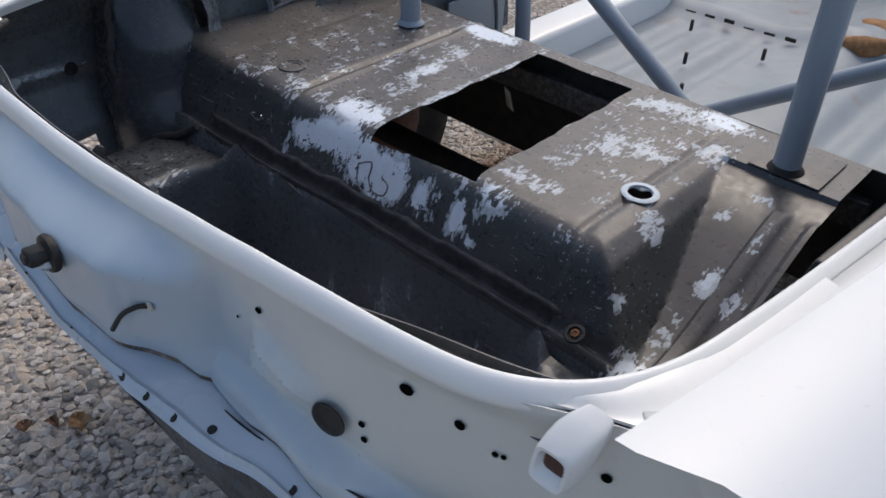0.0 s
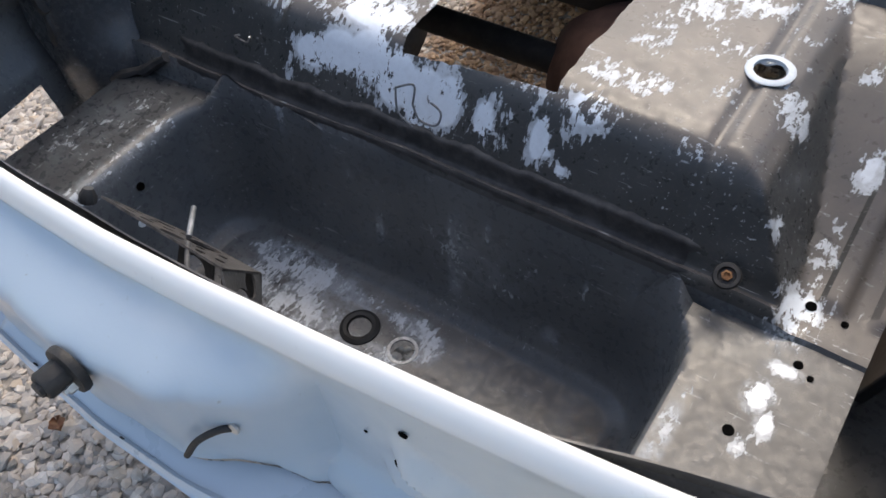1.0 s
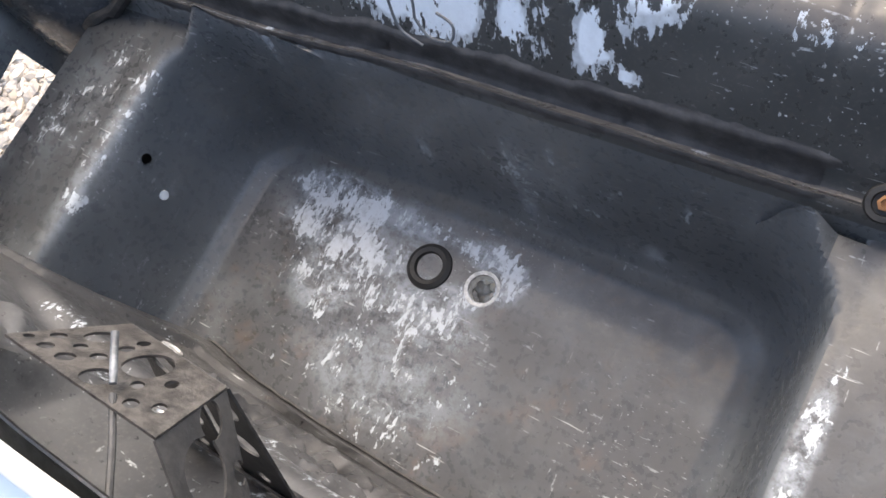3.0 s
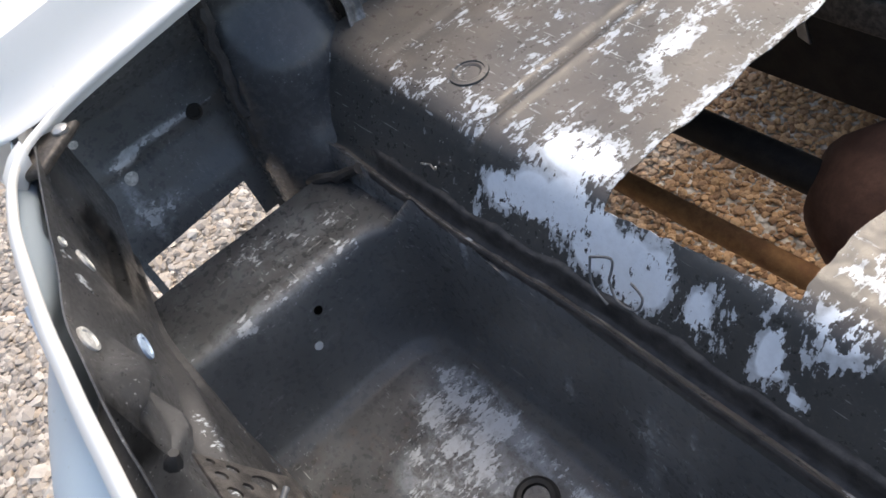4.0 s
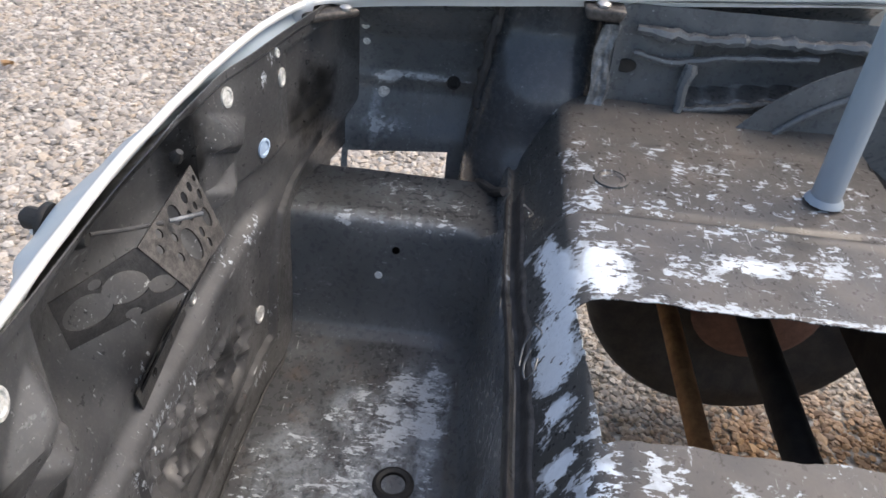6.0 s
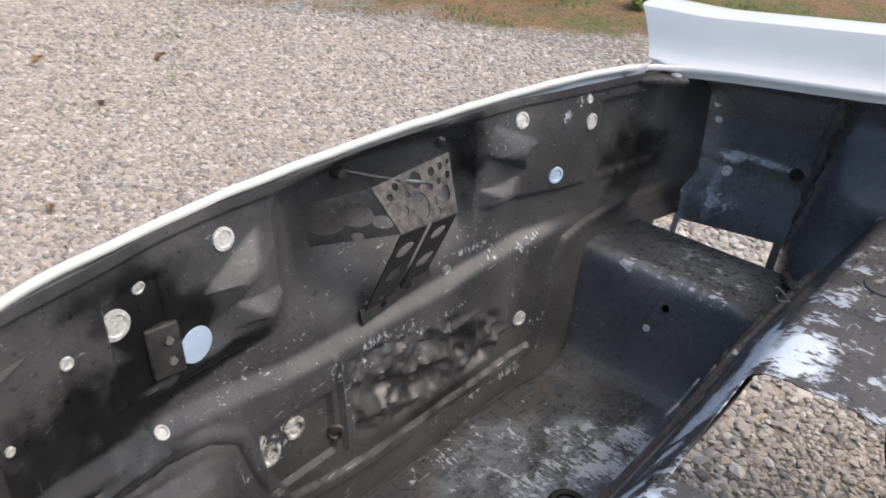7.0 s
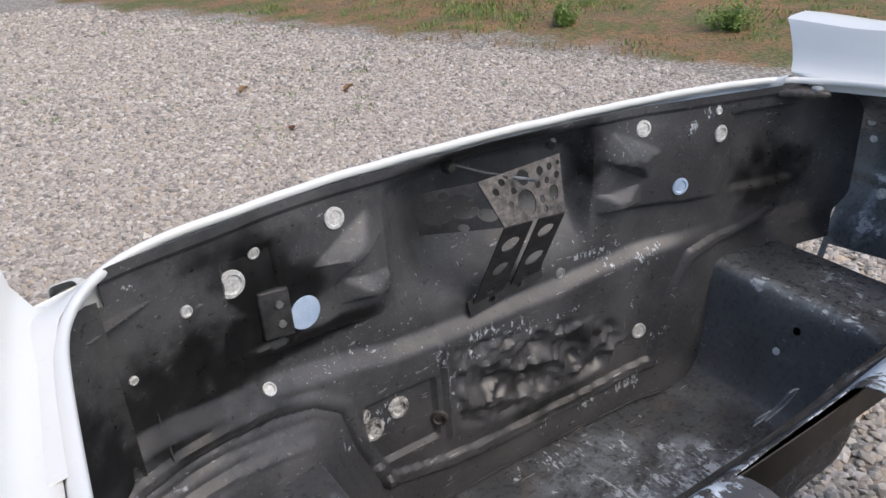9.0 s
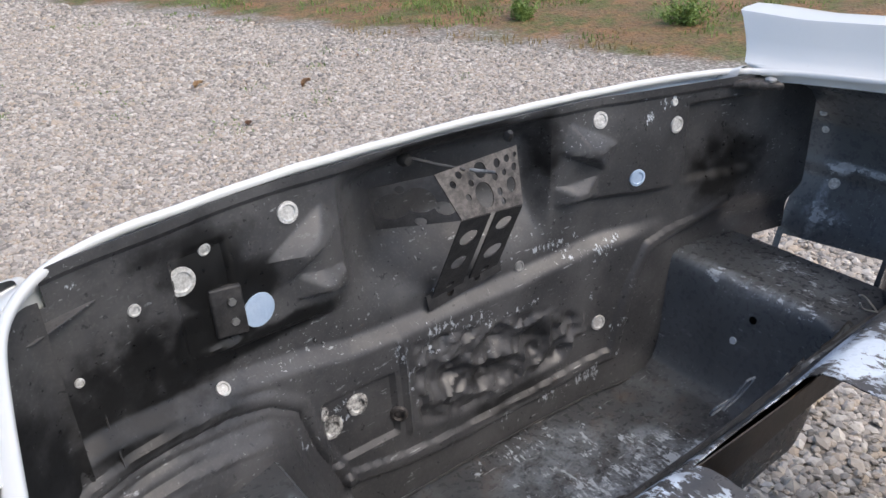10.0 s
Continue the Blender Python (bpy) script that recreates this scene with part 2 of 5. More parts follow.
def mesh_part(name, verts, faces, material, parent=None, label="", smooth=True, sharp=40):
    me = bpy.data.meshes.new(name)
    me.from_pydata([tuple(v) for v in verts], [], [tuple(f) for f in faces])
    me.validate()
    me.materials.append(material)
    if smooth:
        me.shade_smooth()
        me.set_sharp_from_angle(angle=radians(sharp))
    ob = new(name, me)
    ob.parent = parent
    return tagged(ob, label) if label else ob


def part(name, bm, material, parent=None, label="", smooth=True, sharp=40):
    bmesh.ops.recalc_face_normals(bm, faces=bm.faces)
    me = bpy.data.meshes.new(name)
    bm.to_mesh(me)
    bm.free()
    me.materials.append(material)
    if smooth:
        me.shade_smooth()
        me.set_sharp_from_angle(angle=radians(sharp))
    ob = new(name, me)
    ob.parent = parent
    return tagged(ob, label) if label else ob


def sheet(name, us, vs, f, material, parent, label="", thick=0.0015, holes=(), cut=None, wear_shade=None, sharp=40, flip=False):
    """Sheet metal over a grid: f(u, v) gives x, y, z arrays. holes: round ones (u, v, radius), with true edges. cut(u, v): faces left out."""
    nu, nv = len(us), len(vs)
    U, V = (a.copy() for a in np.meshgrid(us, vs, indexing="ij"))
    keep = np.ones((nu - 1, nv - 1), bool)
    cu, cv = (U[:-1, :-1] + U[1:, 1:]) / 2, (V[:-1, :-1] + V[1:, 1:]) / 2
    if cut is not None:
        keep &= ~cut(cu, cv)
    for hu, hv, r in holes:
        gone = np.hypot(cu - hu, cv - hv) < r
        touch, stay = np.zeros((nu, nv), bool), np.zeros((nu, nv), bool)
        for a in (0, 1):
            for b in (0, 1):
                touch[a:nu - 1 + a, b:nv - 1 + b] |= gone
                stay[a:nu - 1 + a, b:nv - 1 + b] |= keep & ~gone
        rim = touch & stay
        d = np.hypot(U - hu, V - hv) + 1e-9
        U[rim], V[rim] = (hu + (U - hu) * r / d)[rim], (hv + (V - hv) * r / d)[rim]
        keep &= ~gone
    P = np.stack(f(U, V), -1)
    gu, gv = np.gradient(P, axis=0), np.gradient(P, axis=1)
    n = np.cross(gu, gv)
    n /= np.linalg.norm(n, axis=-1, keepdims=True) + 1e-12
    if flip:
        n = -n
    verts = np.concatenate([P.reshape(-1, 3), (P - n * thick).reshape(-1, 3)])
    idx, off = np.arange(nu * nv).reshape(nu, nv), nu * nv
    q = np.stack([idx[:-1, :-1], idx[1:, :-1], idx[1:, 1:], idx[:-1, 1:]], -1)[keep]
    if flip:
        q = q[:, ::-1]
    faces = [*map(tuple, q.tolist()), *map(tuple, (q[:, ::-1] + off).tolist())]
    seen = {}
    for a, b, c, d in q.tolist():
        for e in ((a, b), (b, c), (c, d), (d, a)):
            seen[e] = 1
    faces += [(b, a, a + off, b + off) for a, b in seen if (b, a) not in seen]
    ob = mesh_part(name, verts, faces, material, parent, label, True, sharp)
    if wear_shade is not None:
        w = wear_shade(verts[:, 0], verts[:, 1], verts[:, 2])
        at = ob.data.attributes.new("wear_shade", "FLOAT", "POINT")
        at.data.foreach_set("value", np.asarray(w, np.float32))
    return ob


def blobs(rows):
    def w(x, y, z):
        bare, blot_shade = np.zeros_like(x), np.zeros_like(x)
        for bx, by, bz, rx, ry, rz, s in rows:
            d = np.sqrt(((x - bx) / rx) ** 2 + ((y - by) / ry) ** 2 + ((z - bz) / rz) ** 2)
            bare = np.maximum(bare, s * np.clip(1.65 - d, 0, 1))
            blot_shade = np.minimum(blot_shade, s * np.clip(1.6 - d, 0, 1))
        return bare + blot_shade
    return w


def tube(name, points, radius, material, parent, label="", sides=16, closed_ends=True, bend=0):
    """A round bar through points; bend: number of in-between points along a smooth curve."""
    pts = [Vector(p) for p in points]
    if bend:
        fine = []
        for i in range(len(pts) - 1):
            p0, p1, p2, p3 = pts[max(i - 1, 0)], pts[i], pts[i + 1], pts[min(i + 2, len(pts) - 1)]
            for k in range(bend):
                t = k / bend
                fine.append(0.5 * ((2 * p1) + (p2 - p0) * t + (2 * p0 - 5 * p1 + 4 * p2 - p3) * t * t + (3 * p1 - p0 - 3 * p2 + p3) * t ** 3))
        pts = fine + [pts[-1]]
    verts, faces = [], []
    side = Vector((0, 0, 1))
    for i, p in enumerate(pts):
        way = (pts[min(i + 1, len(pts) - 1)] - pts[max(i - 1, 0)]).normalized()
        if abs(way.dot(side)) > 0.95:
            side = Vector((1, 0, 0))
        a = way.cross(side).normalized()
        b = way.cross(a).normalized()
        r = radius(i / (len(pts) - 1)) if callable(radius) else radius
        verts += [p + r * (a * math.cos(2 * math.pi * k / sides) + b * math.sin(2 * math.pi * k / sides)) for k in range(sides)]
    for i in range(len(pts) - 1):
        for k in range(sides):
            j = (k + 1) % sides
            faces.append((i * sides + k, i * sides + j, (i + 1) * sides + j, (i + 1) * sides + k))
    if closed_ends:
        faces += [tuple(range(sides)), tuple(reversed(range(len(verts) - sides, len(verts))))]
    bm = bmesh.new()
    vs = [bm.verts.new(v) for v in verts]
    for fc in faces:
        bm.faces.new([vs[k] for k in fc])
    return part(name, bm, material, parent, label)


def turned(name, profile, material, parent, at, axis, label="", sides=24, squash=1.0):
    """A turned piece: profile of (radius, height) round axis at a place; height runs along axis."""
    axis = Vector(axis).normalized()
    m = Matrix.Translation(at) @ axis.to_track_quat("Z", "Y").to_matrix().to_4x4()
    bm = bmesh.new()
    rings = []
    for r, h in profile:
        if r < 1e-6:
            rings.append([bm.verts.new(m @ Vector((0, 0, h)))])
        else:
            rings.append([bm.verts.new(m @ Vector((r * math.cos(2 * math.pi * k / sides), squash * r * math.sin(2 * math.pi * k / sides), h))) for k in range(sides)])
    for a, b in zip(rings, rings[1:]):
        for k in range(sides):
            j = (k + 1) % sides
            f = [a[k % len(a)], a[j % len(a)], b[j % len(b)], b[k % len(b)]]
            f = list(dict.fromkeys(f))
            if len(f) > 2:
                bm.faces.new(f)
    return part(name, bm, material, parent, label)


def block(name, corners, material, parent, label="", bevel=0.003):
    """A box with rounded edges from eight corners: four below, four above, in the same turning order."""
    bm = bmesh.new()
    v = [bm.verts.new(c) for c in corners]
    for f in ((3, 2, 1, 0), (4, 5, 6, 7), (0, 1, 5, 4), (1, 2, 6, 5), (2, 3, 7, 6), (3, 0, 4, 7)):
        bm.faces.new([v[k] for k in f])
    if bevel:
        bmesh.ops.bevel(bm, geom=bm.edges[:], offset=bevel, segments=3, profile=0.5, affect="EDGES")
    return part(name, bm, material, parent, label)


def box(name, x0, x1, y0, y1, z0, z1, material, parent, label="", bevel=0.003):
    return block(name, [(x0, y0, z0), (x1, y0, z0), (x1, y1, z0), (x0, y1, z0), (x0, y0, z1), (x1, y0, z1), (x1, y1, z1), (x0, y1, z1)], material, parent, label, bevel)


# ---------------------------------------------------------------- ground
EDGE_P, EDGE_D = Vector((-2.38, -3.6)), Vector((-0.43, 1.0)).normalized()     # where the gravel ends


def past_edge(x, y):
    """Metres beyond the gravel's edge, towards the verge."""
    return -((x - EDGE_P.x) * EDGE_D.y - (y - EDGE_P.y) * EDGE_D.x)


def ground_material():
    m = Nodes("gravel_and_verge", 0.85)
    sep = m.tree.nodes.new("ShaderNodeSeparateXYZ")
    m.put(sep.inputs[0], m.place)
    d = m.math("SUBTRACT", m.math("MULTIPLY", m.math("SUBTRACT", sep.outputs[0], EDGE_P.x), -EDGE_D.y), m.math("MULTIPLY", m.math("SUBTRACT", sep.outputs[1], EDGE_P.y), -EDGE_D.x))
    d = m.math("ADD", d, m.math("MULTIPLY", m.math("SUBTRACT", m.noise(1.6, 5, 0.65), 0.5), 1.6))
    tone = m.tree.nodes.new("ShaderNodeRGBToBW")
    m.put(tone.inputs[0], m.cells(48, "Color"))
    stone = m.mix(m.ramp(tone.outputs[0], 0.2, 0.8), (0.37, 0.335, 0.295), (0.58, 0.53, 0.47))
    # Darker cell edges paint the shade between stones.
    stone = m.mix(m.ramp(m.cells(48), 0.3, 0.62), stone, (0.24, 0.215, 0.185))
    stone = m.mix(m.ramp(m.noise(0.9, 5, 0.6), 0.55, 0.75, 0, 0.45), stone, (0.25, 0.2, 0.15))
    dirt = m.mix(m.ramp(m.noise(3, 7, 0.7), 0.35, 0.65), (0.34, 0.185, 0.085), (0.23, 0.155, 0.085))
    dirt = m.mix(m.ramp(m.noise(2.2, 8, 0.75), 0.45, 0.60), dirt, (0.14, 0.155, 0.045))
    dirt = m.mix(m.ramp(m.noise(32, 7, 0.75), 0.44, 0.66, 0, 0.75), dirt, (0.07, 0.045, 0.025))
    m.bump(m.math("ADD", m.math("MULTIPLY", m.cells(48), -1.0), m.noise(60, 3, 0.5)), 0.9, 0.012)
    return m.done(m.mix(m.ramp(d, -0.15, 0.25), stone, dirt))


def gravel_material():
    m = Nodes("loose_gravel", 0.8)
    pick = m.geo.outputs["Random Per Island"]
    n = m.tree.nodes.new("ShaderNodeValToRGB")
    el = n.color_ramp.elements
    el[0].position, el[0].color = 0.0, (0.20, 0.185, 0.165, 1)
    el[1].position, el[1].color = 1.0, (0.68, 0.63, 0.57, 1)
    for p, c in ((0.3, (0.40, 0.36, 0.32, 1)), (0.55, (0.50, 0.45, 0.395, 1)), (0.75, (0.48, 0.39, 0.30, 1)), (0.85, (0.55, 0.51, 0.46, 1))):
        e = el.new(p)
        e.color = c
    m.put(n.inputs[0], pick)
    colour = m.mix(m.ramp(m.noise(55, 6, 0.65), 0.35, 0.75, 0, 0.4), n.outputs[0], (0.34, 0.30, 0.265))
    sep = m.tree.nodes.new("ShaderNodeSeparateXYZ")
    m.put(sep.inputs[0], m.place)
    away = m.math("SQRT", m.math("ADD", m.math("POWER", m.math("MULTIPLY", m.math("ADD", sep.outputs[0], 0.30), 1.6), 2.0), m.math("POWER", m.math("SUBTRACT", sep.outputs[1], 1.35), 2.0)))
    # Orange-brown stones below the car, darkened in colour for the shade there.
    stain = m.ramp(m.math("ADD", away, m.math("MULTIPLY", m.math("SUBTRACT", m.noise(7, 5, 0.6), 0.5), 0.7)), 0.45, 0.95, 0.85, 0.0)
    colour = m.mix(stain, colour, m.mix(pick, (0.17, 0.075, 0.025), (0.42, 0.23, 0.09)))
    m.bump(m.noise(160, 4, 0.6), 0.4, 0.003)
    return m.done(colour)


def make_ground():
    g = 400.0
    xs = np.concatenate([[-g, -60, -20], np.linspace(-9, 5, 57), [20, 60, g]])
    ys = np.concatenate([[-g, -60, -20], np.linspace(-10, 4, 57), [20, 60, g]])
    X, Y = np.meshgrid(xs, ys, indexing="ij")
    Z = -0.002 + 0.03 * np.clip(past_edge(X, Y), 0, 6) * (np.abs(X) < 15)
    nx, ny = X.shape
    idx = np.arange(nx * ny).reshape(nx, ny)
    q = np.stack([idx[:-1, :-1], idx[1:, :-1], idx[1:, 1:], idx[:-1, 1:]], -1).reshape(-1, 4)
    ob = mesh_part("ground", np.stack([X, Y, Z], -1).reshape(-1, 3), q.tolist(), ground_material())
    tagged(ob, "pale grey gravel yard ending in an earthy grass verge", "ground", kind="structure")


def make_gravel():
    """Loose stones, thick near the car and thinning out with distance."""
    rng = np.random.default_rng(4)
    bm = bmesh.new()
    bmesh.ops.create_icosphere(bm, subdivisions=1, radius=1.0)
    bm.verts.ensure_lookup_table()
    base = np.array([v.co[:] for v in bm.verts])
    tri = np.array([[v.index for v in f.verts] for f in bm.faces])
    bm.free()
    coarse = np.array([(0.72, 0, 0.85), (0, 0.72, 0.85), (-0.72, 0, 0.85), (0, -0.72, 0.85), (0.78, 0.78, -0.7), (-0.78, 0.78, -0.7), (-0.78, -0.78, -0.7), (0.78, -0.78, -0.7)])
    facets = np.array([(0, 1, 2), (0, 2, 3), (0, 4, 1), (1, 4, 5), (1, 5, 2), (2, 5, 6), (2, 6, 3), (3, 6, 7), (3, 7, 0), (0, 7, 4)])
    near = ((33000, (-2.0, 0.45, -1.3, 0.45), 0.0108), (12000, (-2.0, -1.1, 0.45, 1.25), 0.0112), (20000, (-1.1, 0.35, 0.45, 1.5), 0.0068), (1600, (-1.4, -0.6, 1.9, 3.4), 0.015), (9000, (-1.3, 0.1, 1.5, 2.0), 0.0085))
    far = ((80000, (-2.9, 0.7, -3.2, -1.3), 0.0098), (14000, (-3.2, -2.0, -1.3, 1.2), 0.0115), (36000, (-2.6, 0.5, -5.6, -3.2), 0.0118), (8000, (0.5, 1.8, -6.5, -3.2), 0.0130), (8000, (-2.4, 0.5, -7.2, -5.6), 0.0140))
    places, corners, count = [], [], 0
    for zones, form0, cut in ((near, base, tri), (far, coarse, facets)):
        spots = []
        for n, (x0, x1, y0, y1), size in zones:
            x, y = rng.uniform(x0, x1, n), rng.uniform(y0, y1, n)
            ok = past_edge(x, y) < -0.05 - 0.35 * rng.random(n)
            spots.append(np.stack([x, y, size * np.exp(rng.normal(0, 0.28, n))], -1)[ok])
        spots = np.concatenate(spots)
        n = len(spots)
        form = form0[None] * (1 + rng.uniform(-0.24, 0.24, (n, len(form0), 1)))
        form *= np.stack([rng.uniform(0.85, 1.4, n), rng.uniform(0.7, 1.1, n), rng.uniform(0.36, 0.62, n)], -1)[:, None]
        a, b = rng.uniform(0, 2 * np.pi, n), rng.normal(0, 0.35, n)
        ca, sa, cb, sb = np.cos(a), np.sin(a), np.cos(b), np.sin(b)
        x, y, z = form[..., 0], form[..., 1], form[..., 2]
        x, z = x * cb[:, None] - z * sb[:, None], x * sb[:, None] + z * cb[:, None]
        x, y = x * ca[:, None] - y * sa[:, None], x * sa[:, None] + y * ca[:, None]
        r = spots[:, 2][:, None]
        places.append(np.stack([x * r + spots[:, :1], y * r + spots[:, 1:2], z * r + rng.uniform(-0.005, 0.003, (n, 1))], -1).reshape(-1, 3))
        corners.append((cut[None] + (count + np.arange(n) * len(form0))[:, None, None]).reshape(-1, 3))
        count += n * len(form0)
    P, F = np.concatenate(places), np.concatenate(corners)
    me = bpy.data.meshes.new("gravel")
    me.vertices.add(len(P))
    me.vertices.foreach_set("co", P.astype(np.float32).ravel())
    me.loops.add(F.size)
    me.loops.foreach_set("vertex_index", F.astype(np.int32).ravel())
    me.polygons.add(len(F))
    me.polygons.foreach_set("loop_start", np.arange(0, F.size, 3, dtype=np.int32))
    me.update()
    me.validate()
    me.shade_flat()
    me.materials.append(gravel_material())
    tagged(new("gravel", me), "loose pale grey crushed stone gravel with tan pieces", "gravel", kind="stuff")


make_ground()
make_gravel()

# ---------------------------------------------------------------- the car body
car = tagged(new("car_body"), "stripped white car body, black luggage bay, grey roll bars", "car")
car.location = (0, 0, 0)

LX = [-0.60, -0.57, -0.53, -0.44, -0.30, -0.17, -0.05, 0.05, 0.20, 0.30, 0.40, 0.445, 0.481, 0.510, 0.531]
LY = [0.215, 0.172, 0.148, 0.126, 0.110, 0.103, 0.100, 0.104, 0.114, 0.124, 0.136, 0.148, 0.170, 0.199, 0.245]
IX = [-0.74, -0.60, -0.52, -0.436, -0.36, -0.295, -0.15, 0.0, 0.218, 0.30, 0.36, 0.415, 0.46, 0.53, 0.66]
IY = [0.205, 0.178, 0.160, 0.141, 0.126, 0.108, 0.100, 0.098, 0.103, 0.116, 0.132, 0.146, 0.156, 0.180, 0.225]


def smooth_table(xs, ys, width):
    fine = np.linspace(xs[0], xs[-1], 400)
    val = np.interp(fine, xs, ys)
    k = max(1, int(width / (fine[1] - fine[0])))
    pad = np.pad(val, k, mode="reflect", reflect_type="odd")
    return fine, np.convolve(pad, np.ones(2 * k + 1) / (2 * k + 1), "valid")


LFX, LFY = smooth_table(LX, LY, 0.018)
IFX, IFY = smooth_table(IX, IY, 0.03)


def rim_y(x):
    return np.interp(x, LFX, LFY)


def rim_z(x, y):
    """Height of the luggage opening's rim: the body leans a little, and the rim climbs towards the front."""
    return 0.885 + 0.045 * np.clip(x, -0.56, 0.2) + 0.06 * np.clip(y - 0.2, 0, 0.8) * (np.asarray(x) < 0)


FY = [0.05, 0.395, 0.425, 0.445, 0.456, 0.463, 0.478, 0.484, 0.487, 0.494, 0.500, 0.507, 0.545, 0.556, 0.570, 0.590, 1.2]
FZ = [0.343, 0.343, 0.348, 0.360, 0.383, 0.418, 0.575, 0.590, 0.595, 0.587, 0.592, 0.611, 0.679, 0.694, 0.702, 0.705, 0.705]
WP = [0.0, 0.45, 0.65, 0.76, 0.83, 0.98, 1.15, 3.0]
WZ = [0.343, 0.348, 0.360, 0.383, 0.418, 0.580, 0.66, 0.9]
LEX = [-0.74, -0.50, -0.445, -0.40, 0.25, 0.285, 0.32, 0.52]
LEZ = [0.548, 0.560, 0.566, 0.63, 0.63, 0.568, 0.565, 0.570]
CAPX = [-1, 0.255, 0.285, 0.308, 0.352, 0.366, 0.39, 0.6]
CAPZ = [0.706, 0.706, 0.700, 0.684, 0.612, 0.585, 0.570, 0.56]


def bay_z(x, y):
    """Height of the luggage bay's floor, ledges and raised shelf."""
    a = np.interp(y - 0.012 * ss(-0.36, -0.08, x) * ss(0.40, 0.46, y), FY, FZ)
    shift = 0.012 * ss(-0.36, -0.08, x)
    pr, pl, pf = (np.clip(t, 0, 3) for t in ((x - 0.185) / 0.125, (-0.355 - x) / 0.108, (y - shift - 0.38) / 0.10))
    pf = np.where(y > 0.484, 0, pf)
    p = (pr ** 2.4 + pl ** 2.4 + pf ** 2.4) ** (1 / 2.4)
    wall, ledge = np.interp(p, WP, WZ), np.interp(x, LEX, LEZ)
    k = 0.014 + 0.030 * (x < -0.3)
    side = 0.5 * (wall + ledge - np.sqrt((wall - ledge) ** 2 + k * k)) + 0.002
    z = np.where((y > 0.472) & (a > 0.5), np.maximum(a, side), side)
    rise = 0.575 + 0.122 * ss(0.52, 0.90, y)
    cap = np.maximum(np.maximum(np.interp(x, CAPX, CAPZ), rise), 0.575 + (0.706 - 0.575) * ss(0.885, 0.898, y))
    z = np.where(y > 0.47, np.minimum(z, cap), z)
    on_shelf = ss(0.51, 0.56, y)
    z = z - 0.006 * bell(x + 0.335, 0.007) * on_shelf * ss(1.0, 0.93, y) + 0.003 * bell(x + 0.322, 0.008) * on_shelf
    z = z - 0.006 * bell(x - 0.245, 0.007) * on_shelf * ss(0.98, 0.9, y)
    z = z - 0.004 * bell(x + 0.535, 0.006) * on_shelf
    z = z + 0.007 * (ss(0.395, 0.402, x) - ss(0.420, 0.427, x) + ss(0.448, 0.455, x)) * ss(0.53, 0.55, y) * ss(0.85, 0.83, y)
    z = z + 0.008 * ss(-0.57, -0.66, x) * ss(0.5, 0.56, y)
    z = z + 0.0035 * lump(x, y, 0 * x, 0.05, 3.0) * bell(y - 0.492, 0.012) + 0.0018 * lump(x, y, 0 * x, 0.11, 7.0)
    return z


